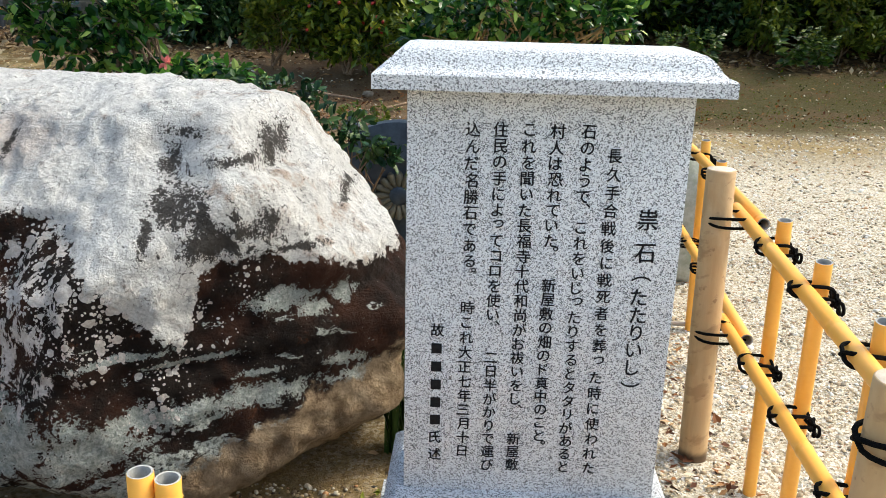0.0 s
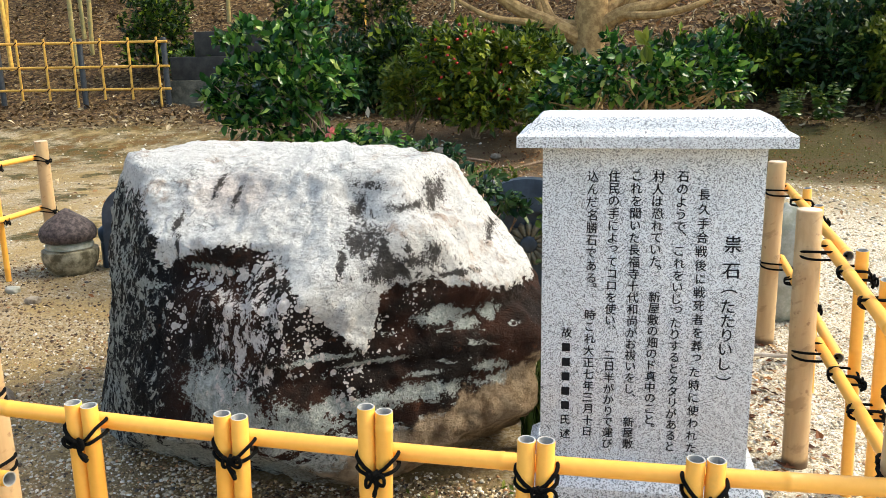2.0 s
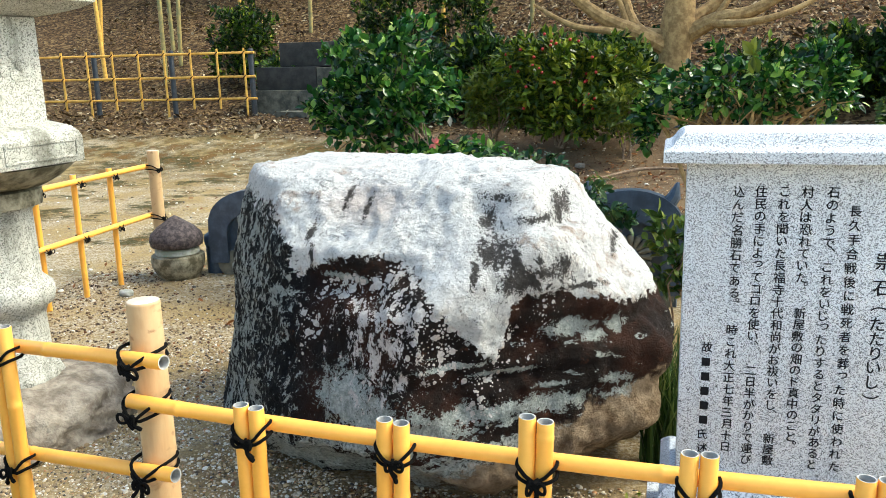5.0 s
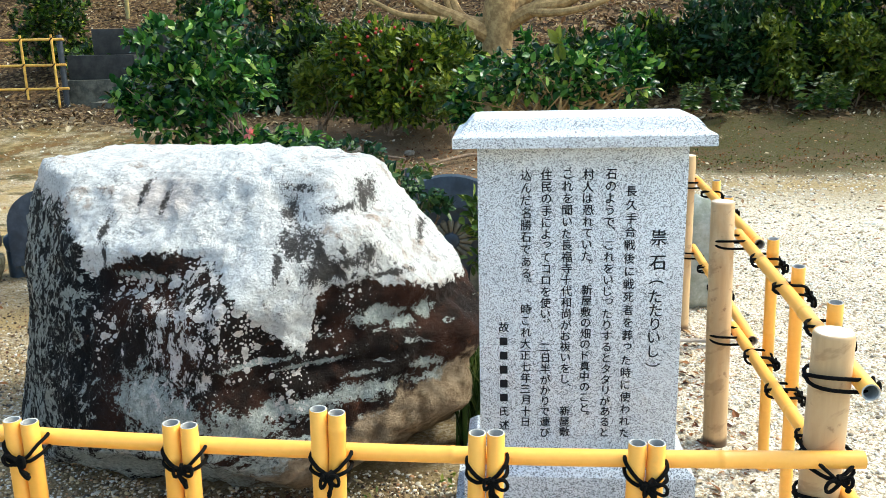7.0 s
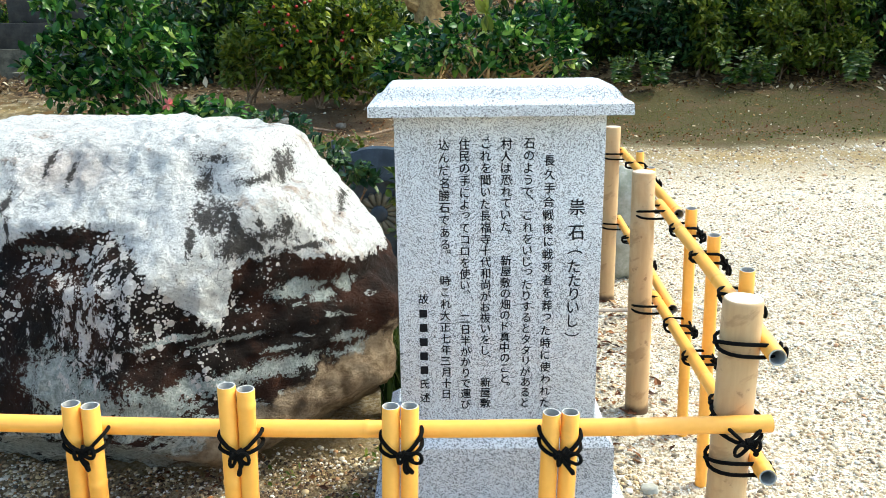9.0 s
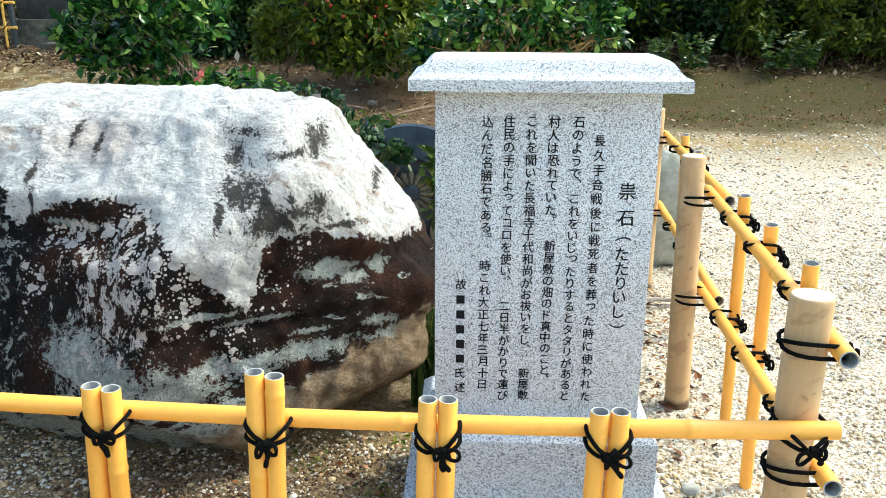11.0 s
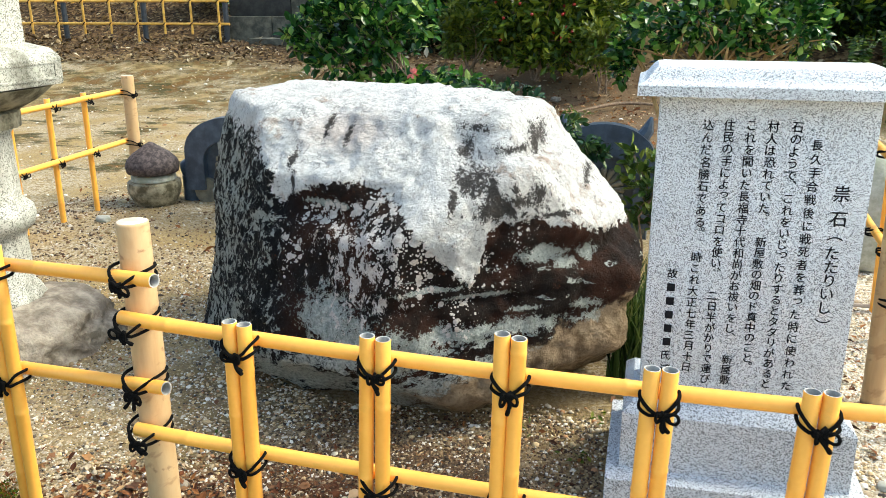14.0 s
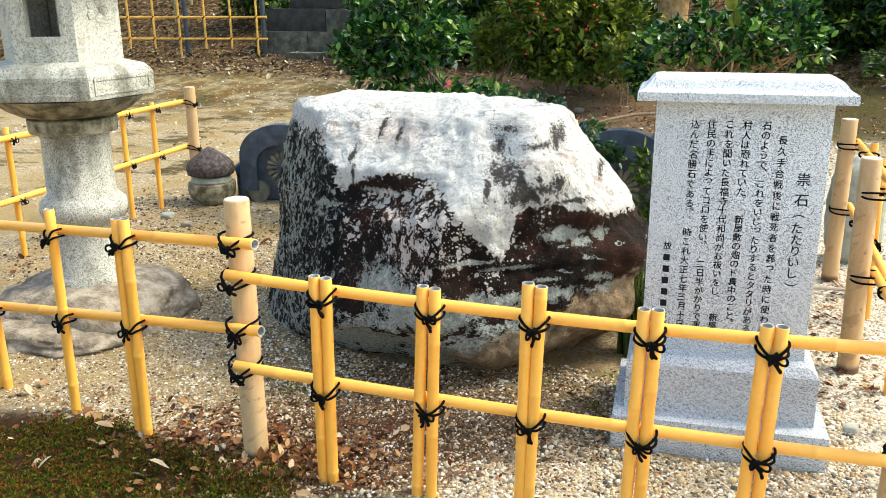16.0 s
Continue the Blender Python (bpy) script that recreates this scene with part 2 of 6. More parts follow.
        away = n.math("ADD", away, n.math("ADD", n.math("MULTIPLY_ADD", mid, 3.0, -1.5), n.math("ADD", n.math("MULTIPLY_ADD", fine, 3.6, -1.8), n.math("MULTIPLY_ADD", crumbs, 1.6, -0.8))))
        lich = n.math("MAXIMUM", lich, n.step(away, 1.08, 0.94))
    body = n.mix(n.math("MULTIPLY", lich, 0.9), body, n.mix(n.step(fine, 0.3, 0.7), (0.25, 0.28, 0.255), (0.62, 0.65, 0.61)))
    # bare brown stone under the right end
    bare_h = n.math("ADD", n.math("SUBTRACT", n.math("MULTIPLY", xyz[0], 0.42), xyz[2]), n.math("MULTIPLY_ADD", mid, 0.2, -0.1))
    bare = n.math("MULTIPLY", n.step(bare_h, -0.50, -0.45), n.step(xyz[0], -1.0, -0.55))
    body = n.mix(bare, body, n.mix(n.step(mid, 0.3, 0.7), (0.17, 0.11, 0.06), (0.42, 0.31, 0.20)))
    flank_line = n.step(n.math("ADD", n.noise(n.scaled(p, (1, 1, 0.8)), 34, 8, 0.75), n.math("ADD", n.math("MULTIPLY", n.step(xyz[0], -1.35, -1.75), 0.05), n.math("MULTIPLY_ADD", n.noise(p, 6, 4, 0.6), 0.36, -0.18))), 0.555, 0.568)
    body = n.mix(n.math("MULTIPLY", n.math("MULTIPLY", dark_flank, flank_line), 0.85), body, n.mix(fine, (0.20, 0.22, 0.20), (0.60, 0.62, 0.58)))
    body = n.mix(spots, body, n.mix(n.step(fine, 0.35, 0.65), (0.58, 0.52, 0.48), (0.76, 0.71, 0.67)))
    col = n.mix(white, body, crust)
    relief = n.math("ADD", n.math("MULTIPLY", mid, 1.2), n.math("ADD", n.math("MULTIPLY", fine, 0.7), n.math("MULTIPLY", white, 0.18)))
    rough = n.math("MULTIPLY_ADD", white, 0.2, 0.68)
    return n.done(col, rough, n.bump(n.math("ADD", relief, n.math("MULTIPLY", n.noise(p, 180, 4, 0.75), 0.45)), 1.0, 0.028), spec=0.12)


def mat_bamboo():
    n = Nodes("yellow_bamboo")
    p = n.place()
    rnd = n.add("ObjectInfo", out=5)
    streak = n.noise(n.scaled(p, (60, 60, 60)), 1.0, 3)
    col = n.mix(streak, (0.87, 0.375, 0.050), (0.96, 0.465, 0.080))
    col = n.mix(n.math("MULTIPLY", rnd, 0.25), col, (0.90, 0.52, 0.11))
    col = n.mix(n.math("MULTIPLY", n.step(n.noise(p, 9, 5, 0.7), 0.58, 0.75), 0.25), col, (0.55, 0.30, 0.07))
    return n.done(col, n.math("MULTIPLY_ADD", streak, 0.2, 0.28), n.bump(streak, 0.05, 0.002))


def mat_log():
    n = Nodes("peeled_log")
    p = n.place()
    grain = n.noise(n.scaled(p, (1, 1, 0.12)), 60, 5, 0.6)
    blotch = n.noise(n.scaled(p, (1, 1, 0.5)), 9, 5, 0.65, 0.4)
    col = n.mix(grain, (0.41, 0.25, 0.11), (0.60, 0.405, 0.21))
    rnd = n.add("ObjectInfo", out=5)
    col = n.mix(n.step(blotch, 0.42, 0.7), col, n.mix(rnd, (0.52, 0.35, 0.165), (0.60, 0.43, 0.25)))
    ring = n.noise(n.scaled(n.add("VectorRotate", {"Vector": p, "Axis": (0, 1, 0), "Angle": 0.6}), (0.35, 0.35, 1.0)), 24, 4, 0.6)
    col = n.mix(n.math("MULTIPLY", n.step(ring, 0.56, 0.66), 0.55), col, (0.30, 0.17, 0.075))
    col = n.mix(n.math("MULTIPLY", n.step(n.noise(p, 21, 4), 0.63, 0.72), 0.7), col, (0.22, 0.11, 0.05))
    xyz = n.add("SeparateXYZ", {0: p}, out=None).outputs
    col = n.mix(n.step(n.math("ADD", xyz[2], n.math("MULTIPLY", blotch, 0.06)), 0.075, 0.045), col, (0.10, 0.055, 0.025))
    return n.done(col, 0.55, n.bump(grain, 0.25, 0.003))


def mat_plain(name, a, b, scale, rough=0.7, bump=0.3, depth=0.004, spec=0.5):
    n = Nodes(name)
    p = n.place()
    t = n.noise(p, scale, 5, 0.65)
    u = n.noise(p, scale * 6, 3)
    col = n.mix(n.step(t, 0.35, 0.68), a, b)
    col = n.mix(0.3, col, n.ramp(u, [(0.3, 0.6), (0.7, 1.0)]), "MULTIPLY")
    return n.done(col, rough, n.bump(n.math("ADD", t, n.math("MULTIPLY", u, 0.4)), bump, depth), spec=spec)


def mat_leaf(name, stops, rough=0.32, light=0.18):
    n = Nodes(name)
    rnd = n.add("NewGeometry", out=8)
    col = n.ramp(rnd, stops)
    p = n.place()
    col = n.mix(0.4, col, n.ramp(n.noise(p, 35, 3), [(0.3, 0.6), (0.7, 1.0)]), "MULTIPLY")
    return n.done(col, rough, spec=0.25, through_light=light)


def mat_pebbles(name, stops):
    n = Nodes(name)
    col = n.ramp(n.add("NewGeometry", out=8), stops, "CONSTANT")
    p = n.place()
    t = n.noise(p, 160, 3)
    col = n.mix(0.45, col, n.ramp(t, [(0.3, 0.6), (0.7, 1.0)]), "MULTIPLY")
    return n.done(col, 0.75, n.bump(t, 0.3, 0.002))


def mat_ground():
    n = Nodes("sandy_ground")
    p = n.place()
    xyz = n.add("SeparateXYZ", {0: p}, out=None).outputs
    big, mid, fine, grit = n.noise(p, 0.55, 5, 0.6), n.noise(p, 3.1, 6, 0.65), n.noise(p, 24, 5, 0.7), n.noise(p, 140, 3, 0.7)
    sand = n.mix(mid, (0.27, 0.18, 0.065), (0.44, 0.32, 0.145))
    sand = n.mix(n.math("MULTIPLY", n.step(fine, 0.45, 0.65), 0.5), sand, (0.24, 0.17, 0.11))
    cell = n.add("TexVoronoi", {"Vector": p, "Scale": 75.0}, out=1)
    tint = n.add("SeparateColor", {0: cell})
    stone = n.ramp(tint, [(0.0, (0.12, 0.09, 0.06)), (0.3, (0.32, 0.24, 0.13)), (0.6, (0.44, 0.37, 0.27)), (0.85, (0.62, 0.57, 0.48))])
    sand = n.mix(n.math("MULTIPLY", n.step(n.noise(p, 1.3, 4), 0.36, 0.6), 0.55), sand, stone)
    # pale gravel over the path beside the tablet, lightened also for sun there
    chips = n.ramp(n.add("SeparateColor", {0: n.add("TexVoronoi", {"Vector": p, "Scale": 95.0}, out=1)}), [(0.0, (0.30, 0.23, 0.15)), (0.25, (0.55, 0.45, 0.31)), (0.55, (0.70, 0.62, 0.48)), (1.0, (0.88, 0.83, 0.74))])
    open_side = n.math("MULTIPLY", n.step(n.math("ADD", xyz[0], n.math("MULTIPLY", mid, 0.4)), 0.85, 1.25), n.step(n.math("ADD", xyz[1], n.math("MULTIPLY_ADD", big, 2.0, -1.0)), 9.0, 7.0))
    sand = n.mix(n.math("MULTIPLY", open_side, 0.85), sand, chips)
    # paler grit between the fence and the tablet
    strip = n.math("MULTIPLY", n.step(n.math("ADD", xyz[1], n.math("MULTIPLY_ADD", mid, 0.6, -0.3)), 1.95, 1.55), n.step(n.math("ADD", xyz[0], n.math("MULTIPLY_ADD", mid, 0.6, -0.3)), -0.75, -0.35))
    sand = n.mix(n.math("MULTIPLY", strip, 0.6), sand, chips)
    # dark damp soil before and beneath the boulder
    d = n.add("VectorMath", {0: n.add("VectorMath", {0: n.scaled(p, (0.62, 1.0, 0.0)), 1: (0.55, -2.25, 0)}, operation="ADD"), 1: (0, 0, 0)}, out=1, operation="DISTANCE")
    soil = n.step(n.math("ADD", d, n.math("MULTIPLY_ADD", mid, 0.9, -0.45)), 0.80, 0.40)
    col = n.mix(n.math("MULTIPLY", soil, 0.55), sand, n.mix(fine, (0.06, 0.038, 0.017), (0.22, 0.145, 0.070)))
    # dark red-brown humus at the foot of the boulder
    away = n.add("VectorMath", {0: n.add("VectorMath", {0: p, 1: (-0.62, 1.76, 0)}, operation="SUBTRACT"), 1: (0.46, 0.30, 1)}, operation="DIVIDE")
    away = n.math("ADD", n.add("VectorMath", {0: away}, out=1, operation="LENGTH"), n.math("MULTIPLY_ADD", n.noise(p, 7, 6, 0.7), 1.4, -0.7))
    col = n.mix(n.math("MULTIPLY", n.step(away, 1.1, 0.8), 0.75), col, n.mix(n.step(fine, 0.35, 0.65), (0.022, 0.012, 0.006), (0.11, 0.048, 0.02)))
    # moss by the front corner and on the far path
    m1 = n.math("MULTIPLY", n.step(n.math("ADD", xyz[0], n.math("MULTIPLY", mid, 0.35)), -1.05, -1.2), n.math("MULTIPLY", n.step(n.math("ADD", xyz[1], n.math("MULTIPLY", mid, 0.35)), 1.66, 1.5), n.math("MULTIPLY", n.step(n.math("ADD", xyz[1], n.math("MULTIPLY", mid, 0.9)), 0.6, 0.9), n.step(n.math("ADD", xyz[0], n.math("MULTIPLY", mid, 0.9)), -3.6, -3.2))))
    far = n.math("MULTIPLY", n.step(xyz[1], 4.2, 6.2), n.math("MULTIPLY", n.step(xyz[0], 1.6, 0.2), n.step(n.noise(n.scaled(p, (0.7, 1, 1)), 1.3, 8, 0.75), 0.51, 0.60)))
    edge = n.step(n.math("ADD", xyz[1], n.math("MULTIPLY_ADD", big, 3.0, -1.5)), 9.0, 10.4)
    shade_side = n.step(xyz[0], 0.5, 2.5)
    rust_moss = n.math("MULTIPLY", n.step(mid, 0.50, 0.62), n.step(xyz[0], 0.0, -2.0))
    # moss tones darkened to hold the tree shade on the far verge too
    moss = n.mix(n.step(n.math("ADD", n.math("MULTIPLY", fine, 0.6), n.math("MULTIPLY", grit, 0.4)), 0.35, 0.65), (0.016, 0.021, 0.003), (0.085, 0.066, 0.013))
    moss = n.mix(n.math("MULTIPLY", rust_moss, 0.7), moss, (0.17, 0.075, 0.012))
    col = n.mix(n.math("MULTIPLY", n.math("MAXIMUM", far, n.math("MULTIPLY", edge, n.math("MAXIMUM", shade_side, n.step(mid, 0.38, 0.62)))), n.math("MULTIPLY_ADD", fine, 1.0, 0.45, True)), col, moss)
    soil_patch = n.math("MULTIPLY", n.math("MULTIPLY", edge, shade_side), n.step(n.noise(n.scaled(p, (0.7, 1, 1)), 1.7, 7, 0.72), 0.47, 0.58))
    col = n.mix(n.math("MULTIPLY", soil_patch, 0.7), col, n.mix(fine, (0.045, 0.026, 0.012), (0.16, 0.10, 0.05)))
    col = n.mix(m1, col, n.mix(n.step(fine, 0.3, 0.7), (0.020, 0.012, 0.003), (0.085, 0.034, 0.010)))
    # red-brown needles round the corner post
    away = n.add("VectorMath", {0: n.add("VectorMath", {0: p, 1: (-1.12, 1.48, 0)}, operation="SUBTRACT"), 1: (0.72, 0.36, 1)}, operation="DIVIDE")
    away = n.math("ADD", n.add("VectorMath", {0: away}, out=1, operation="LENGTH"), n.math("MULTIPLY_ADD", n.noise(p, 9, 5, 0.7), 1.2, -0.6))
    col = n.mix(n.math("MULTIPLY", n.step(away, 1.05, 0.7), 0.85), col, n.mix(fine, (0.040, 0.014, 0.007), (0.20, 0.075, 0.03)))
    # brown soil under the shrubs at the far side
    under = n.math("MULTIPLY", n.step(n.math("ADD", xyz[1], n.math("MULTIPLY_ADD", big, 4.0, -2.0)), 7.6, 9.4), n.step(n.math("ADD", xyz[0], n.math("MULTIPLY_ADD", mid, 2.0, -1.0)), 1.8, 0.4))
    under = n.math("MULTIPLY", under, n.step(n.math("ADD", xyz[0], n.math("MULTIPLY_ADD", mid, 2.0, -1.0)), -4.6, -3.2))
    col = n.mix(n.math("MULTIPLY", under, 0.85), col, n.mix(fine, (0.06, 0.035, 0.02), (0.19, 0.115, 0.06)))
    # fallen leaves cover the bank, their colours darkened for its shade
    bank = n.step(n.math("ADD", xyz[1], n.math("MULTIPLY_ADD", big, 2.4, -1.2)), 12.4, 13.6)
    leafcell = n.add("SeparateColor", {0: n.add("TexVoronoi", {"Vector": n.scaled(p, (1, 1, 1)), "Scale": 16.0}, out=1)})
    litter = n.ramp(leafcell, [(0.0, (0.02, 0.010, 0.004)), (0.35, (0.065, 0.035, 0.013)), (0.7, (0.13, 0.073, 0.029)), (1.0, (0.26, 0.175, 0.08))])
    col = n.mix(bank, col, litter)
    col = n.mix(0.6, col, n.ramp(n.math("ADD", n.math("MULTIPLY", grit, 0.6), n.math("MULTIPLY", n.noise(p, 52, 4, 0.75), 0.4)), [(0.36, 0.35), (0.5, 0.9), (0.64, 1.25)]), "MULTIPLY")
    relief = n.math("ADD", n.math("MULTIPLY", fine, 1.0), n.math("MULTIPLY", grit, 0.8))
    return n.done(col, 0.9, n.bump(relief, 0.9, 0.014), spec=0.2)


GRANITE = mat_granite("pale_granite", (0.78, 0.80, 0.825), (0.40, 0.42, 0.455), (0.018, 0.019, 0.024), scale=420.0)
BASE_GRANITE = mat_granite("grey_granite", (0.66, 0.69, 0.73), (0.32, 0.34, 0.375), (0.022, 0.024, 0.030), scale=340.0, bump=0.3)
OLD_GRANITE = mat_granite("weathered_granite", (0.60, 0.585, 0.51), (0.38, 0.37, 0.31), (0.11, 0.105, 0.085), 1.0, 210, 1.0)
ROCK = mat_rock()
BAMBOO = mat_bamboo()
BAMBOO_IN = mat_plain("tube_inside", (0.34, 0.33, 0.31), (0.48, 0.47, 0.44), 30)
LOG = mat_log()
LOG_END = mat_plain("sawn_log_end", (0.60, 0.47, 0.34), (0.72, 0.62, 0.50), 25, 0.7, 0.2)
ROPE = mat_plain("black_rope", (0.003, 0.003, 0.003), (0.009, 0.0085, 0.008), 400, 0.9, 0.8, 0.002, 0.06)
INK = mat_plain("black_lettering", (0.006, 0.006, 0.008), (0.014, 0.014, 0.016), 90, 0.7, 0.1, spec=0.15)
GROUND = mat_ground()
TILE = mat_plain("smoked_roof_tile", (0.022, 0.036, 0.058), (0.06, 0.088, 0.125), 9, 0.42, 0.15)
TILE_OLD = mat_plain("mossy_roof_tile", (0.10, 0.095, 0.07), (0.20, 0.18, 0.13), 14, 0.75, 0.5)
CAP_STONE = mat_plain("lichened_dark_stone", (0.028, 0.020, 0.020), (0.12, 0.090, 0.085), 34, 0.85, 0.6, 0.008)
MOSS_STONE = mat_plain("mossy_brown_stone", (0.075, 0.062, 0.030), (0.36, 0.32, 0.22), 12, 0.9, 0.6, 0.008)
GREY_STONE = mat_plain("grey_field_stone", (0.16, 0.125, 0.09), (0.42, 0.355, 0.27), 9, 0.85, 1.0, 0.022)
MOSSY_POST = mat_plain("moss_streaked_stone", (0.26, 0.27, 0.20), (0.44, 0.43, 0.38), 8, 0.85, 0.5, 0.008)
DARK_STONE = mat_plain("dark_weathered_stone", (0.016, 0.0145, 0.012), (0.045, 0.041, 0.034), 5, 0.8, 0.5, 0.01)
TAN_STONE = mat_plain("tan_weathered_stone", (0.045, 0.042, 0.030), (0.15, 0.135, 0.095), 6, 0.85, 0.5, 0.01)
NAVY = mat_plain("dark_painted_post", (0.012, 0.016, 0.022), (0.03, 0.036, 0.045), 14, 0.5, 0.1)
FAR_BAMBOO = mat_plain("dull_yellow_bamboo", (0.60, 0.32, 0.05), (0.82, 0.48, 0.09), 12, 0.5, 0.1)
BARK = mat_plain("pale_tan_bark", (0.24, 0.14, 0.050), (0.48, 0.31, 0.125), 11, 0.85, 0.6, 0.01)
STEM = mat_plain("brown_stem", (0.12, 0.075, 0.045), (0.28, 0.19, 0.12), 30, 0.85, 0.5, 0.004)
CULM = mat_plain("weathered_bamboo_culm", (0.20, 0.19, 0.07), (0.42, 0.30, 0.10), 6, 0.5, 0.1)
LEAF = mat_leaf("camellia_leaf", [(0.0, (0.012, 0.034, 0.006)), (0.45, (0.038, 0.080, 0.012)), (0.8, (0.090, 0.145, 0.020)), (1.0, (0.22, 0.25, 0.04))], 0.28)
LEAF_NEAR = mat_leaf("bright_camellia_leaf", [(0.0, (0.004, 0.022, 0.005)), (0.4, (0.015, 0.066, 0.012)), (0.75, (0.062, 0.17, 0.022)), (0.93, (0.20, 0.34, 0.05)), (1.0, (0.48, 0.55, 0.16))], 0.24, 0.28)
LEAF_BLUE = mat_leaf("bluish_green_leaf", [(0.0, (0.0081, 0.0276, 0.0101)), (0.6, (0.0223, 0.0604, 0.0191)), (1.0, (0.0709, 0.1207, 0.0310))], 0.26)
LEAF_LIGHT = mat_leaf("yellow_green_leaf", [(0.0, (0.0378, 0.0684, 0.0073)), (0.6, (0.0945, 0.1328, 0.0131)), (1.0, (0.2079, 0.2254, 0.0263))], 0.4, 0.35)
# light put into leaf colours: sunlit berry shrub, shaded evergreens with lit tips
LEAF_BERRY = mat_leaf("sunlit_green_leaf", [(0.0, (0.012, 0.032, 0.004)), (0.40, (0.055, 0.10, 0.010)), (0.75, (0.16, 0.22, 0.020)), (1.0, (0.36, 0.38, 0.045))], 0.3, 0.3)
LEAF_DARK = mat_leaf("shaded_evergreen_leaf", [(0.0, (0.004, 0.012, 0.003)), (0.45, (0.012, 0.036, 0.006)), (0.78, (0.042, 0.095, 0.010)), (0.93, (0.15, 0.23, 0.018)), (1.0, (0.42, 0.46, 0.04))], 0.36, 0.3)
BERRY = mat_plain("red_berry", (0.32, 0.012, 0.010), (0.45, 0.03, 0.02), 40, 0.35, 0.05)
GRASS = mat_leaf("strap_grass", [(0.0, (0.012, 0.035, 0.008)), (0.7, (0.05, 0.095, 0.018)), (1.0, (0.20, 0.24, 0.07))], 0.4, 0.2)
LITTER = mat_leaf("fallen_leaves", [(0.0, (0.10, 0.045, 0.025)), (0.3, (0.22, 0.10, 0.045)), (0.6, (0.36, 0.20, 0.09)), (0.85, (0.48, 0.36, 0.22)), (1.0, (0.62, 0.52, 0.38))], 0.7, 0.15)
# darker copy of the fallen leaves, with the bank's shade in its colour
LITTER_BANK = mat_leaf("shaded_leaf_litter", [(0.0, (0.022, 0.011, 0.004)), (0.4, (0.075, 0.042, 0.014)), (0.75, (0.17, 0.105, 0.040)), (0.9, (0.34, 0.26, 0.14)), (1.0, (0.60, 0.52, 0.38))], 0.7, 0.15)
LITTER_RED = mat_leaf("reddish_fallen_leaves", [(0.0, (0.035, 0.012, 0.005)), (0.45, (0.13, 0.040, 0.012)), (0.75, (0.30, 0.12, 0.036)), (0.92, (0.48, 0.30, 0.14)), (1.0, (0.70, 0.60, 0.45))], 0.7, 0.15)
MOSS = mat_leaf("dark_moss", [(0.0, (0.010, 0.018, 0.001)), (0.38, (0.048, 0.080, 0.002)), (0.58, (0.15, 0.20, 0.006)), (0.66, (0.13, 0.045, 0.007)), (1.0, (0.26, 0.085, 0.016))], 0.9, 0.1)
PEBBLE = mat_pebbles("river_pebbles", [(0.0, (0.07, 0.06, 0.05)), (0.10, (0.24, 0.17, 0.10)), (0.27, (0.44, 0.33, 0.19)), (0.45, (0.58, 0.43, 0.23)), (0.62, (0.64, 0.56, 0.43)), (0.83, (0.82, 0.78, 0.69)), (0.94, (0.46, 0.24, 0.11))])
CRUMB = mat_pebbles("soil_crumbs", [(0.0, (0.05, 0.026, 0.012)), (0.30, (0.13, 0.070, 0.032)), (0.55, (0.24, 0.15, 0.07)), (0.75, (0.36, 0.26, 0.15)), (0.90, (0.66, 0.60, 0.52))])
# pale path stones, their colours raised further for the sun patch
PEBBLE_PALE = mat_pebbles("pale_pebbles", [(0.0, (0.22, 0.18, 0.13)), (0.10, (0.46, 0.35, 0.22)), (0.3, (0.62, 0.50, 0.33)), (0.5, (0.72, 0.64, 0.50)), (0.75, (0.86, 0.82, 0.74)), (0.95, (0.50, 0.30, 0.17))])
PEBBLE_DARK = mat_pebbles("damp_pebbles", [(0.0, (0.09, 0.06, 0.035)), (0.2, (0.22, 0.14, 0.07)), (0.45, (0.36, 0.25, 0.13)), (0.7, (0.48, 0.40, 0.29)), (0.88, (0.64, 0.61, 0.56))])


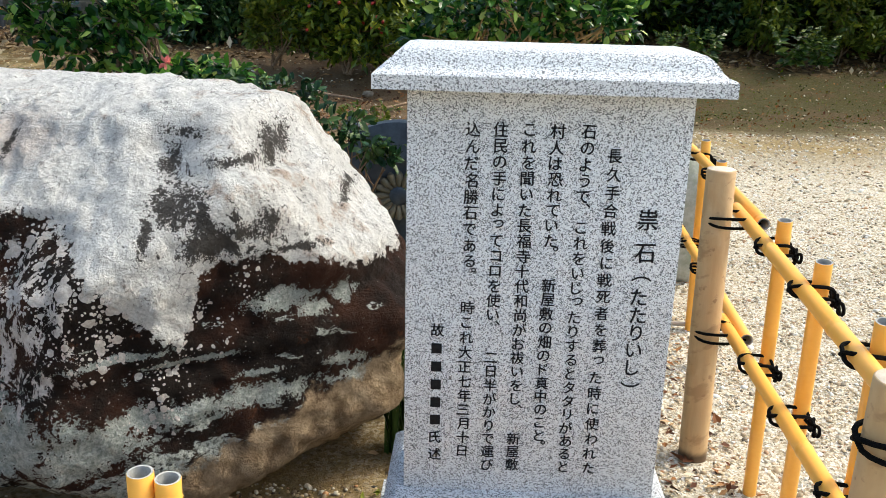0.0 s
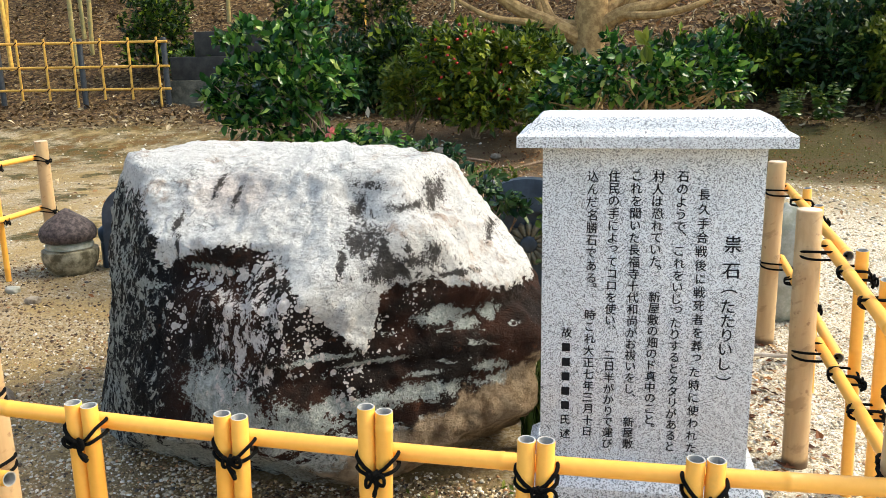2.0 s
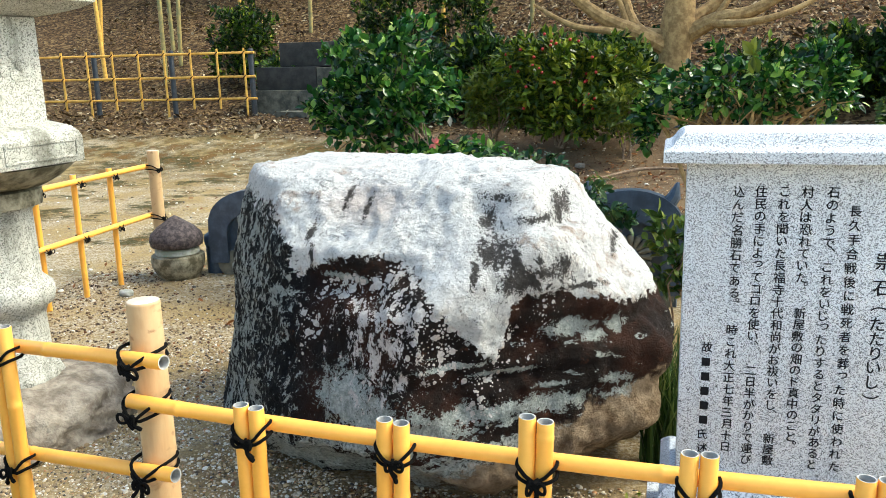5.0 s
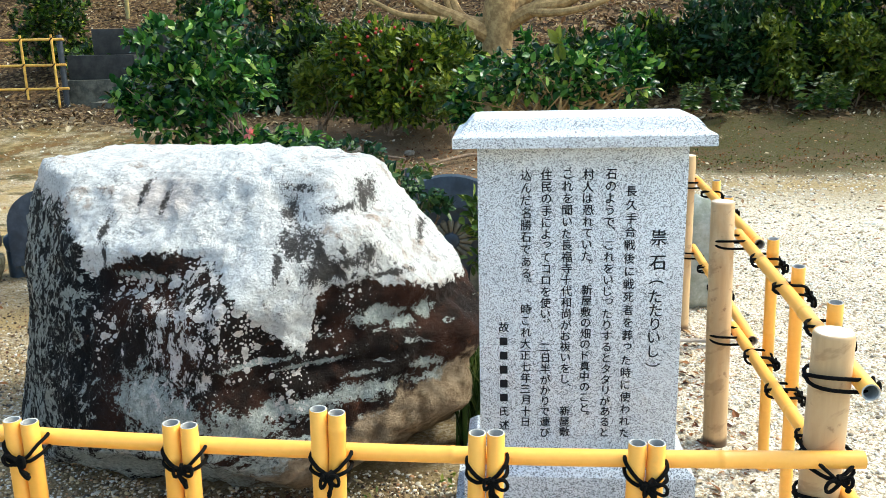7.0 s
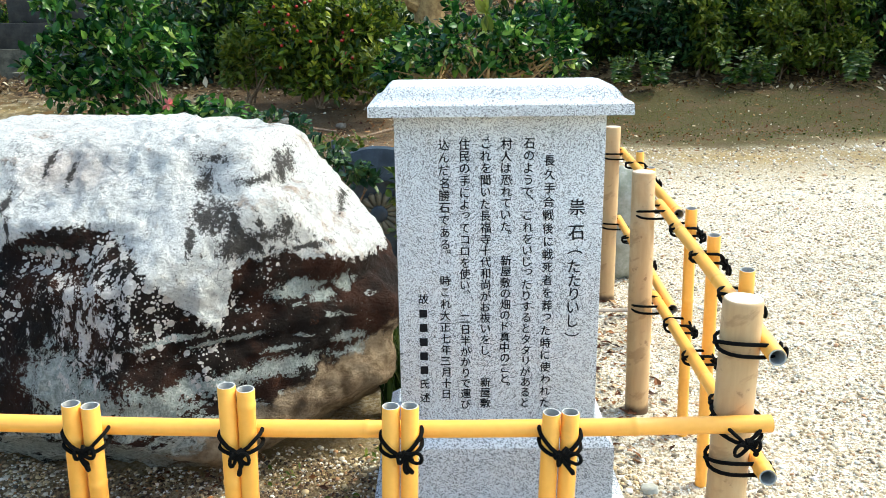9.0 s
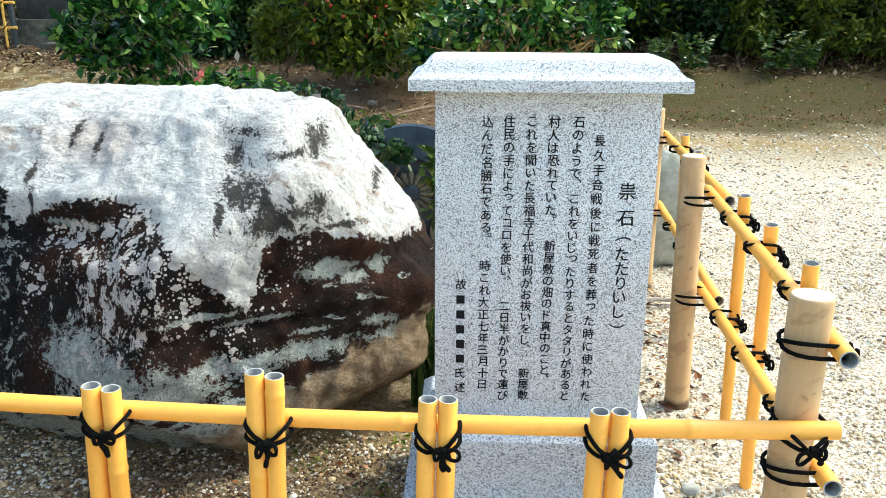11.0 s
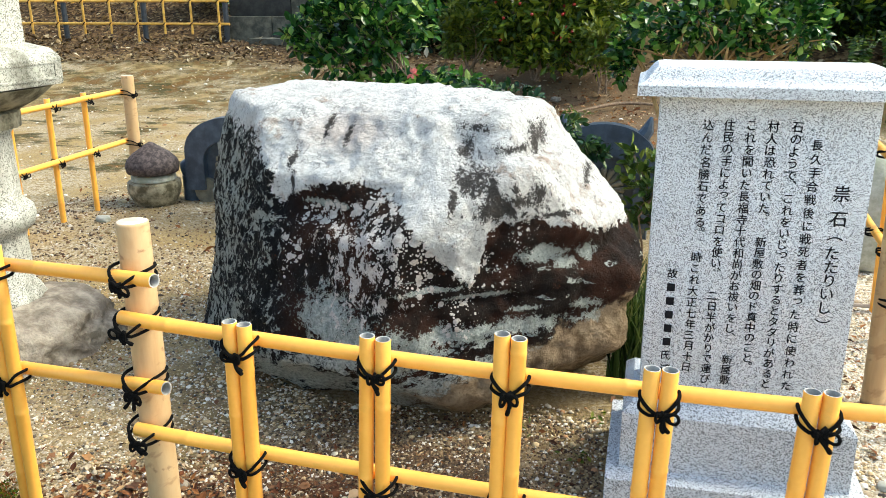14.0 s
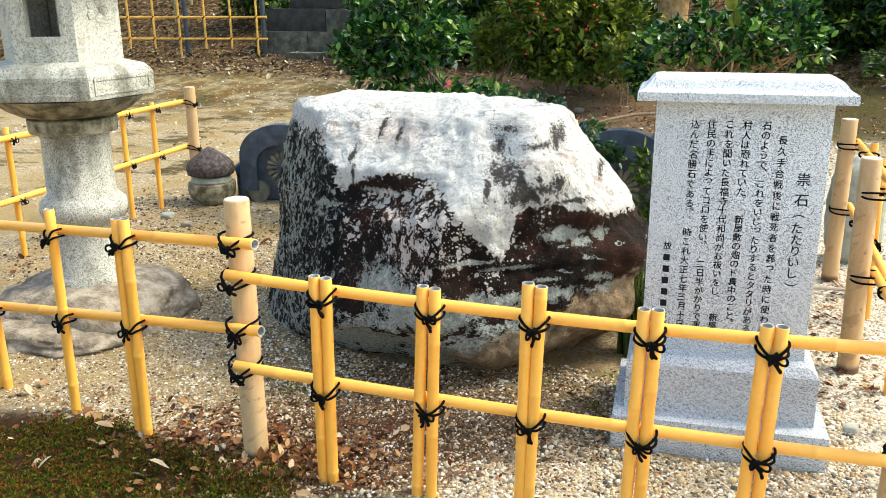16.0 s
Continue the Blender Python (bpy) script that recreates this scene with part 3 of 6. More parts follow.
# ---- geometry helpers ----
class Geo:
    """Collects vertices and faces for one mesh."""

    def __init__(self):
        self.v, self.f, self.m = [], [], []

    def add(self, verts, faces, mat=0):
        base = len(self.v)
        self.v += [tuple(map(float, q)) for q in verts]
        self.f += [tuple(base + i for i in q) for q in faces]
        self.m += [mat] * len(faces)
        return self

    def tube(self, pts, radius, sides=8, mat=0, closed=False, caps=True):
        pts = [Vector(q) for q in pts]
        k = len(pts)
        radii = [float(r) for r in radius] if isinstance(radius, (list, tuple, np.ndarray)) else [float(radius)] * k
        verts, faces, ref = [], [], None
        for i, q in enumerate(pts):
            d = (pts[(i + 1) % k] - pts[i - 1]) if closed else (pts[min(i + 1, k - 1)] - pts[max(i - 1, 0)])
            d.normalize()
            if ref is None:
                ref = d.orthogonal().normalized()
            ref = (ref - d * ref.dot(d)).normalized()
            side = d.cross(ref)
            for s in range(sides):
                a = 2 * math.pi * s / sides
                verts.append(q + radii[i] * (math.cos(a) * ref + math.sin(a) * side))
        for i in range(k if closed else k - 1):
            for s in range(sides):
                a, b = i * sides + s, i * sides + (s + 1) % sides
                c, d = ((i + 1) % k) * sides + (s + 1) % sides, ((i + 1) % k) * sides + s
                faces.append((a, b, c, d))
        if caps and not closed:
            faces += [tuple(range(sides))[::-1], tuple((k - 1) * sides + s for s in range(sides))]
        return self.add(verts, faces, mat)

    def lathe(self, profile, sides=24, centre=(0, 0, 0), spin=0.0, mat=0, squash=(1, 1)):
        """Profile rows of (radius, z), from the bottom up; closed at both ends."""
        verts, faces, k = [], [], len(profile)
        for r, z in profile:
            for s in range(sides):
                a = spin + 2 * math.pi * s / sides
                verts.append((centre[0] + r * squash[0] * math.cos(a), centre[1] + r * squash[1] * math.sin(a), centre[2] + z))
        for i in range(k - 1):
            for s in range(sides):
                faces.append((i * sides + s, i * sides + (s + 1) % sides, (i + 1) * sides + (s + 1) % sides, (i + 1) * sides + s))
        faces += [tuple(range(sides))[::-1], tuple((k - 1) * sides + s for s in range(sides))]
        return self.add(verts, faces, mat)

    def mesh(self, name, *mats, sharp=35.0):
        me = bpy.data.meshes.new(name)
        me.from_pydata(self.v, [], self.f)
        for m in mats:
            me.materials.append(m)
        if any(self.m):
            me.polygons.foreach_set("material_index", self.m)
        me.shade_smooth()
        me.set_sharp_from_angle(angle=radians(sharp))
        return me


def group_of(name, place, label, category, group="", kind=""):
    """The empty at a thing's base that holds its parts."""
    e = new(name)
    e.location = place
    e.empty_display_size = 0.1
    return tagged(e, label, category, group, kind)


def part(name, me, parent, label=""):
    """One mesh in world places, as a part under its thing."""
    ob = new(name, me)
    ob.parent = parent
    up, m = parent, Matrix.Identity(4)
    while up is not None:
        m = up.matrix_basis @ m
        up = up.parent
    ob.matrix_basis = m.inverted()
    if label:
        ob["label"] = label
    return ob


def thing(name, me, label, category, group="", kind=""):
    return tagged(new(name, me), label, category, group, kind)


def block(name, lo, hi, mat, bevel=0.006, segments=2, rough=0.0, seed=0):
    """A box between two corners with bevelled, slightly uneven edges."""
    bm = bmesh.new()
    bmesh.ops.create_cube(bm, size=1.0)
    for v in bm.verts:
        for i in range(3):
            v.co[i] = lo[i] if v.co[i] < 0 else hi[i]
    if rough:
        bmesh.ops.subdivide_edges(bm, edges=bm.edges[:], cuts=4, use_grid_fill=True)
    else:
        bmesh.ops.bevel(bm, geom=bm.edges[:], offset=bevel, segments=segments, affect="EDGES", profile=0.6)
    for v in bm.verts:
        v.co += rough * noise.noise_vector(v.co * 5 + Vector((seed, 0, 0)))
    me = bpy.data.meshes.new(name)
    bm.to_mesh(me)
    bm.free()
    me.materials.append(mat)
    me.shade_smooth()
    me.set_sharp_from_angle(angle=radians(40))
    return me


def fast_mesh(name, verts, faces, mat, smooth=False):
    """A mesh from arrays: verts (n, 3), faces (m, k)."""
    me = bpy.data.meshes.new(name)
    n, k = faces.shape
    me.vertices.add(len(verts))
    me.vertices.foreach_set("co", np.ascontiguousarray(verts, np.float32).ravel())
    me.loops.add(n * k)
    me.loops.foreach_set("vertex_index", np.ascontiguousarray(faces, np.int32).ravel())
    me.polygons.add(n)
    me.polygons.foreach_set("loop_start", np.arange(0, n * k, k, dtype=np.int32))
    me.update(calc_edges=True)
    if smooth:
        me.shade_smooth()
    else:
        me.shade_flat()
    me.materials.append(mat)
    return me


def turns(rng, n, upright=None):
    """Random turn matrices (n, 3, 3); upright limits the tilt, in radians."""
    yaw = rng.uniform(0, 2 * np.pi, n)
    tilt = rng.uniform(-np.pi, np.pi, n) if upright is None else rng.normal(0, upright, n)
    roll = rng.uniform(-np.pi, np.pi, n) if upright is None else rng.normal(0, upright, n)
    cy, sy, ct, st, cr, sr = np.cos(yaw), np.sin(yaw), np.cos(tilt), np.sin(tilt), np.cos(roll), np.sin(roll)
    o, i = np.zeros(n), np.ones(n)
    rz = np.stack([cy, -sy, o, sy, cy, o, o, o, i], -1).reshape(n, 3, 3)
    rx = np.stack([i, o, o, o, ct, -st, o, st, ct], -1).reshape(n, 3, 3)
    ry = np.stack([cr, o, sr, o, i, o, -sr, o, cr], -1).reshape(n, 3, 3)
    return rz @ rx @ ry


def strewn(name, shape, places, turn, size, mat, smooth=False):
    """Many copies of one small shape (verts, faces) joined in a mesh."""
    tv, tf = np.array(shape[0], float), np.array(shape[1], int)
    n = len(places)
    size = np.broadcast_to(np.asarray(size, float).reshape(n, -1), (n, 3))
    v = np.einsum("nij,nkj->nki", turn, tv[None] * size[:, None]) + np.asarray(places)[:, None]
    f = tf[None] + (np.arange(n) * len(tv))[:, None, None]
    return fast_mesh(name, v.reshape(-1, 3), f.reshape(-1, tf.shape[1]), mat, smooth)


# a leaf of length 1 along y, folded at the rib and bent at the tip
LEAF_SHAPE = ([(0, 0, 0), (-0.27, 0.38, 0.06), (0, 0.42, 0), (0.27, 0.38, 0.06), (-0.20, 0.75, 0.02), (0, 0.78, -0.03), (0.20, 0.75, 0.02), (0, 1.0, -0.09)],
              [(0, 2, 1), (0, 3, 2), (1, 2, 5), (1, 5, 4), (2, 3, 6), (2, 6, 5), (4, 5, 7), (5, 6, 7)])
LEAF_SMALL = ([(0, 0, 0), (-0.24, 0.5, 0.06), (0.24, 0.5, 0.06), (0, 1.0, -0.05)], [(0, 3, 1), (0, 2, 3)])
GRIT_SHAPE = ([(1, 0, 0), (-1, 0, 0), (0, 1, 0), (0, -1, 0), (0, 0, 1), (0, 0, -1)], [(0, 2, 4), (2, 1, 4), (1, 3, 4), (3, 0, 4), (2, 0, 5), (1, 2, 5), (3, 1, 5), (0, 3, 5)])
_g = (1 + 5 ** 0.5) / 2
PEBBLE_SHAPE = (np.array([(-1, _g, 0), (1, _g, 0), (-1, -_g, 0), (1, -_g, 0), (0, -1, _g), (0, 1, _g), (0, -1, -_g), (0, 1, -_g), (_g, 0, -1), (_g, 0, 1), (-_g, 0, -1), (-_g, 0, 1)]) / 1.9,
                [(0, 11, 5), (0, 5, 1), (0, 1, 7), (0, 7, 10), (0, 10, 11), (1, 5, 9), (5, 11, 4), (11, 10, 2), (10, 7, 6), (7, 1, 8), (3, 9, 4), (3, 4, 2), (3, 2, 6), (3, 6, 8), (3, 8, 9), (4, 9, 5), (2, 4, 11), (6, 2, 10), (8, 6, 7), (9, 8, 1)])


def smooth(a, b, x):
    t = np.clip((x - a) / (b - a), 0, 1)
    return t * t * (3 - 2 * t)


def ground_z(x, y):
    """Height of the ground: level round the monument, a low verge, then a leaf-covered bank."""
    x, y = np.asarray(x, float), np.asarray(y, float)
    left = smooth(1.0, -5.0, x)
    verge = 0.50 * smooth(9.5, 15.0, y) * left + 0.42 * smooth(10.8, 13.2, y) * (1 - left)
    start = 15.8 * left + 13.4 * (1 - left)
    bank = 0.40 * np.clip(y - start, 0, 8) - 0.03 * np.clip(y - start, 0, 1)
    return verge + bank + 0.012 * np.sin(1.7 * x + 0.6 * y) * smooth(3, 6, y) + 0.006 * np.sin(3.1 * x) * np.sin(2.7 * y)


# ---- ground ----
def build_ground():
    near = np.arange(-6.0, 6.01, 0.08)
    out = 6.0 * 1.28 ** np.arange(1, 18)
    xs = np.concatenate([-out[::-1], near, out])
    ys = np.concatenate([-3 - 1.5 * 1.4 ** np.arange(14, -1, -1), np.arange(-3, 7, 0.08), np.arange(7, 30, 0.25), 30 * 1.3 ** np.arange(0, 10)])
    gx, gy = np.meshgrid(xs, ys)
    rng = np.random.default_rng(3)
    z = ground_z(gx, gy) + rng.normal(0, 0.0022, gx.shape) * (np.abs(gx) < 6)
    v = np.stack([gx, gy, z], -1).reshape(-1, 3)
    r, c = gx.shape
    i = np.arange(r * c).reshape(r, c)
    f = np.stack([i[:-1, :-1], i[:-1, 1:], i[1:, 1:], i[1:, :-1]], -1).reshape(-1, 4)
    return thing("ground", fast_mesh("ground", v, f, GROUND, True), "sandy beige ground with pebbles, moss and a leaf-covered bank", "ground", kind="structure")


build_ground()


# ---- boulder ----
def build_boulder():
    centre = np.array((-0.95, 2.78, 0.55))
    # facets: outward normal and distance
    facets = np.array([
        (-0.043, -0.024, 0.999, 1.180), (-0.103, -0.656, 0.747, -0.662), (0.772, -0.218, 0.598, -0.150), (-0.358, -0.898, 0.254, -1.355),
        (0.534, -0.845, 0.016, -2.085), (-0.780, -0.597, 0.189, -0.138), (0.97, 0.20, -0.12, 0.53), (-0.10, -0.62, -0.78, -1.375),
        (0.46, -0.36, -0.81, -1.12), (-0.55, -0.45, -0.70, -0.14), (-0.35, 0.90, 0.26, 4.05), (0.45, 0.86, 0.25, 2.95), (0, 0, -1, 0.06), (-0.9, 0.42, 0.1, 3.08), (0.75, 0.15, 0.60, 0.865), (0.08, 0.15, 0.985, 1.585)])
    normals = facets[:, :3] / np.linalg.norm(facets[:, :3], axis=1)[:, None]
    reach = facets[:, 3] / np.linalg.norm(facets[:, :3], axis=1) - normals @ centre
    bm = bmesh.new()
    bmesh.ops.create_icosphere(bm, subdivisions=7, radius=1.0)
    way = np.array([v.co[:] for v in bm.verts])
    way /= np.linalg.norm(way, axis=1)[:, None]
    along = np.maximum(way @ normals.T, 1e-4)
    inv = along / reach
    r = (inv ** 40).sum(1) ** (-1 / 40)
    place = centre + way * r[:, None]
    # hollows and lips: where, radius, depth
    dents = [((-0.55, 2.42, 1.115), (0.07, 0.08, 0.035), 0.035), ((-0.60, 2.40, 1.03), (0.05, 0.06, 0.06), 0.018), ((-0.37, 2.45, 1.06), (0.16, 0.2, 0.03), 0.03),
             ((-0.27, 2.45, 0.90), (0.06, 0.1, 0.10), 0.03), ((-0.48, 2.30, 0.93), (0.10, 0.1, 0.14), 0.028), ((-1.10, 2.19, 0.865), (0.22, 0.2, 0.055), 0.065), ((-1.09, 2.27, 0.965), (0.22, 0.12, 0.04), -0.03), ((-0.42, 2.2, 0.55), (0.42, 0.3, 0.022), 0.022),
             ((-0.95, 2.06, 0.83), (0.12, 0.2, 0.05), 0.03), ((-0.14, 2.48, 0.69), (0.24, 0.2, 0.05), 0.05), ((-0.20, 2.45, 0.45), (0.3, 0.2, 0.06), 0.02),
             ((-1.22, 2.36, 0.98), (0.04, 0.06, 0.05), 0.012), ((-0.95, 2.44, 1.12), (0.03, 0.06, 0.05), 0.014), ((-0.85, 2.42, 1.10), (0.03, 0.06, 0.05), 0.012),
             ((-0.66, 2.08, 0.82), (0.16, 0.2, 0.16), -0.03), ((-0.40, 2.36, 1.03), (0.07, 0.1, 0.045), -0.022), ((-0.27, 2.36, 0.96), (0.05, 0.1, 0.08), -0.02), ((-0.18, 2.48, 0.80), (0.10, 0.15, 0.05), -0.025), ((-0.40, 2.50, 1.17), (0.14, 0.12, 0.06), -0.025), ((-1.78, 2.72, 0.78), (0.2, 0.4, 0.28), -0.05), ((-0.02, 2.75, 0.86), (0.14, 0.25, 0.14), -0.045), ((0.05, 2.65, 0.62), (0.14, 0.3, 0.11), -0.04), ((0.03, 2.58, 0.42), (0.16, 0.3, 0.10), 0.03)]
    push = np.zeros(len(place))
    for where, size, depth in dents:
        push -= depth * np.exp(-(((place - where) / size) ** 2).sum(1))
    for i, v in enumerate(bm.verts):
        q = Vector(place[i])
        big = noise.fractal(q * 2.3 + Vector((7, 1, 4)), 0.9, 2.0, 3)
        ridge = noise.ridged_multi_fractal(Vector((q.x * 5, q.y * 4, q.z * 3.2)), 0.9, 2.1, 4, 0.9, 2.0)
        fine = noise.fractal(q * 21, 0.8, 2.1, 4)
        warped = q + 0.06 * noise.noise_vector(q * 4)
        dist, _ = noise.voronoi(Vector((warped.x * 5.5, warped.y * 4, warped.z * 4.2)))
        split = min(0.16, dist[1] - dist[0])
        chip = 0.10 * dist[0] + 0.16 * split
        v.co = place[i] + way[i] * (push[i] + 0.026 * big + 0.021 * (ridge - 1.1) + 0.010 * fine + 0.38 * (chip - 0.07))
        v.co.z = max(v.co.z, -0.05)
    me = bpy.data.meshes.new("boulder")
    bm.to_mesh(me)
    bm.free()
    me.materials.append(ROCK)
    me.shade_smooth()
    return thing("boulder", me, "large dark brown boulder crusted with white lichen on top", "boulder")


build_boulder()


# ---- inscribed tablet ----
COLUMNS = [  # x, top, bottom, letter size, text
    (0.633, 1.1115, 0.9565, 0.054, "祟石"),
    (0.631, 0.957, 0.650, 0.048, "（たたりいし）"),
    (0.550, 1.232, 0.424, 0.0365, "長久手合戦後に戦死者を葬った時に使われた"),
    (0.489, 1.280, 0.427, 0.0365, "石のようで、これをいじったりするとタタリがあると"),
    (0.4245, 1.279, 0.475, 0.0365, "村人は恐れていた。　新屋敷の畑のド真中のこと。"),
    (0.3645, 1.281, 0.427, 0.0365, "これを聞いた長福寺十代和尚がお祓いをし、　新屋敷"),
    (0.3035, 1.280, 0.424, 0.0365, "住民の手によってコロを使い、　二日半がかりで運び"),
    (0.243, 1.280, 0.458, 0.0365, "込んだ名勝石である。　時これ大正七年三月十日"),
    (0.1755, 0.815, 0.442, 0.0365, "故|||||氏述"),
]


def letter_mesh(ch, size):
    cu = bpy.data.curves.new("letter", "FONT")
    cu.body, cu.size, cu.align_x, cu.align_y, cu.offset, cu.resolution_u = ch, size, "CENTER", "CENTER", 0.0, 4
    ob = bpy.data.objects.new("letter", cu)
    scene.collection.objects.link(ob)
    deps = bpy.context.evaluated_depsgraph_get()
    me = bpy.data.meshes.new_from_object(ob.evaluated_get(deps))
    v, f = [tuple(q.co) for q in me.vertices], [tuple(q.vertices) for q in me.polygons]
    bpy.data.objects.remove(ob)
    bpy.data.curves.remove(cu)
    bpy.data.meshes.remove(me)
    return v, f


def build_tablet():
    t = group_of("stone_tablet", (0.405, 2.04, 0), "pale grey granite tablet with moulded cap and black Japanese writing", "monument")
    part("plinth", block("plinth", (0.010, 1.785, -0.02), (0.805, 2.34, 0.137), BASE_GRANITE, 0.006), t, "low rough granite plinth")
    # pedestal with a sloping shoulder
    g = Geo()
    rows = [(0.0, 0.137), (0.0, 0.335), (0.004, 0.342), (0.030, 0.366), (0.036, 0.368)]
    verts = []
    for inset, z in rows:
        x0, x1, y0, y1 = 0.052 + inset, 0.757 - inset, 1.862 + inset, 2.262 - inset
        verts += [(x0, y0, z), (x1, y0, z), (x1, y1, z), (x0, y1, z)]
    faces = [(3, 2, 1, 0), tuple(len(verts) - 4 + i for i in range(4))]
    for i in range(len(rows) - 1):
        faces += [(i * 4 + k, i * 4 + (k + 1) % 4, (i + 1) * 4 + (k + 1) % 4, (i + 1) * 4 + k) for k in range(4)]
    part("pedestal", g.add(verts, faces).mesh("pedestal", BASE_GRANITE, sharp=20), t, "grey granite pedestal with a sloping shoulder")
    slab = part("slab", block("slab", (0.101, 1.955, 0.366), (0.710, 2.135, 1.358), GRANITE, 0.003), t)
    # cap: upright rim, hollow curve, rounded top
    g = Geo()
    rows = [(0.028, 1.347), (0.0, 1.350), (0.0, 1.380), (0.004, 1.384), (0.016, 1.388), (0.026, 1.396), (0.034, 1.408), (0.044, 1.420), (0.056, 1.4285), (0.075, 1.432), (0.1, 1.4325)]
    verts = []
    for inset, z in rows:
        x0, x1, y0, y1 = 0.034 + inset, 0.771 - inset, 1.876 + inset, 2.214 - inset
        verts += [(x0, y0, z), (x1, y0, z), (x1, y1, z), (x0, y1, z)]
    faces = [(3, 2, 1, 0), tuple(len(verts) - 4 + i for i in range(4))]
    for i in range(len(rows) - 1):
        faces += [(i * 4 + k, i * 4 + (k + 1) % 4, (i + 1) * 4 + (k + 1) % 4, (i + 1) * 4 + k) for k in range(4)]
    part("cap", g.add(verts, faces).mesh("cap", GRANITE, sharp=22), t, "moulded granite cap")
    rng = random.Random(5)
    for x, top, bottom, size, text in COLUMNS:
        pitch = (top - bottom) / len(text)
        for i, ch in enumerate(text):
            cx, cz, s, spin, fx = x, top - pitch * (i + 0.5), size, 0.0, 0.92
            if ch == "　":
                continue
            if ch == "|":
                g = Geo().add([(cx - 0.012, 1.9537, cz - 0.013), (cx + 0.012, 1.9537, cz - 0.013), (cx + 0.012, 1.9537, cz + 0.013), (cx - 0.012, 1.9537, cz + 0.013)], [(0, 1, 2, 3)])
                part("dark_bar", g.mesh("dark_bar", INK), slab, "black bar")
                continue
            if ch in "（）":
                spin = -90
            if ch in "、。":
                cx, cz = cx + 0.022, cz + 0.024
            if ch == "っ":
                cx, cz = cx + 0.003, cz + 0.004
            v, f = letter_mesh(ch, s)
            m = Matrix.Translation((cx + rng.uniform(-0.0012, 0.0012), 1.9537, cz)) @ pose(0, 0, 0, 90) @ pose(0, 0, 0, 0, 0, spin + rng.uniform(-1.5, 1.5)) @ Matrix.Diagonal((fx, 0.96, 1, 1))
            if v:
                lo = [min(q[k] for q in v) for k in (0, 1)]
                hi = [max(q[k] for q in v) for k in (0, 1)]
                mid = Vector(((lo[0] + hi[0]) / 2, (lo[1] + hi[1]) / 2, 0)) if ch not in "、。" else Vector((0, 0, 0))
                g = Geo()
                for k, (dx, dz) in enumerate(((-0.00055, 0), (0.00055, 0.0003), (0, -0.0005))):
                    g.add([m @ (Vector(q) - mid) + Vector((dx, -0.0003 * k, dz)) for q in v], f)
                part("character", g.mesh("character", INK), slab, "black painted character")


build_tablet()


# ---- bamboo fences ----
def pole_geo(a, b, radius=0.0205, seed=0, hollow=True, joint=0.31, sag=0.0):
    """A bamboo tube from a to b with raised joints and an open grey end at b."""
    rng = random.Random(seed)
    a, b = Vector(a), Vector(b)
    d, length = (b - a).normalized(), (b - a).length
    g, rows, at = Geo(), [(0.0, 1.0)], rng.uniform(0.06, joint)
    while at < length - 0.03:
        rows += [(at - 0.006, 1.0), (at - 0.003, 1.07), (at, 1.035), (at + 0.003, 1.07), (at + 0.007, 0.985), (at + 0.02, 1.0)]
        at += joint * rng.uniform(0.92, 1.06)
    rows = [q for q in rows if q[0] < length - 0.002] + [(length - 0.0015, 1.0), (length, 0.965)]
    if sag:
        rows = sorted(rows + [(length * k / 24, 1.0) for k in range(1, 24) if all(abs(length * k / 24 - q[0]) > 0.03 for q in rows)])
    g.tube([a + d * s - Vector((0, 0, 4 * sag * (s / length) * (1 - s / length))) for s, _ in rows], [radius * k for _, k in rows], 18, caps=False)
    if hollow:
        inner = radius * 0.80
        g.tube([b - d * 0.0004, b], [inner, radius * 0.97], 18, mat=1, caps=False)
        base = len(g.v)
        g.tube([b - d * 0.09, b], inner, 18, mat=1, caps=False)
        g.f.append(tuple(base + s for s in range(18)))
        g.m.append(1)
    return g


def bamboo(name, a, b, parent, seed, radius=0.0205, hollow=True, label="", sag=0.0):
    return part(name, pole_geo(a, b, radius, seed, hollow, 0.62 if name == "rail" else 0.33, sag).mesh(name, BAMBOO, BAMBOO_IN, sharp=50), parent, label)


def log_post(x, y, top, parent, seed, radius=0.0455, lean=(0, 0)):
    g = Geo()
    rng = random.Random(seed)
    rows, k = [], 16
    lean = (lean[0] + rng.uniform(-0.006, 0.006), lean[1] + rng.uniform(-0.006, 0.006))
    sides = 22
    verts, faces = [], []
    zs = [-0.08] + [top * i / k for i in range(k)] + [top - 0.008, top - 0.002, top]
    scale = [1.0] * (k + 1) + [1.0, 0.985, 0.93]
    for z, s in zip(zs, scale):
        for i in range(sides):
            an = 2 * math.pi * i / sides
            q = Vector((math.cos(an), math.sin(an), z * 2.2))
            r = radius * s * (1.06 - 0.06 * z / top) * (1 + 0.03 * noise.noise(q * 1.3 + Vector((seed * 3.1, 0, 0))) + 0.018 * noise.noise(q * 4 + Vector((seed, 2, 0))) + 0.05 * max(0.0, noise.noise(Vector((q.x * 1.5, q.y * 1.5, z * 5 + seed))) - 0.25))
            verts.append((x + lean[0] * z + r * math.cos(an), y + lean[1] * z + r * math.sin(an), z))
    rows = len(zs)
    for j in range(rows - 1):
        for i in range(sides):
            faces.append((j * sides + i, j * sides + (i + 1) % sides, (j + 1) * sides + (i + 1) % sides, (j + 1) * sides + i))
    g.add(verts, faces)
    last = (rows - 1) * sides
    g.f.append(tuple(last + i for i in range(sides)))
    g.m.append(1)
    return part("post", g.mesh("post", LOG, LOG_END, sharp=50), parent, "peeled round log post")


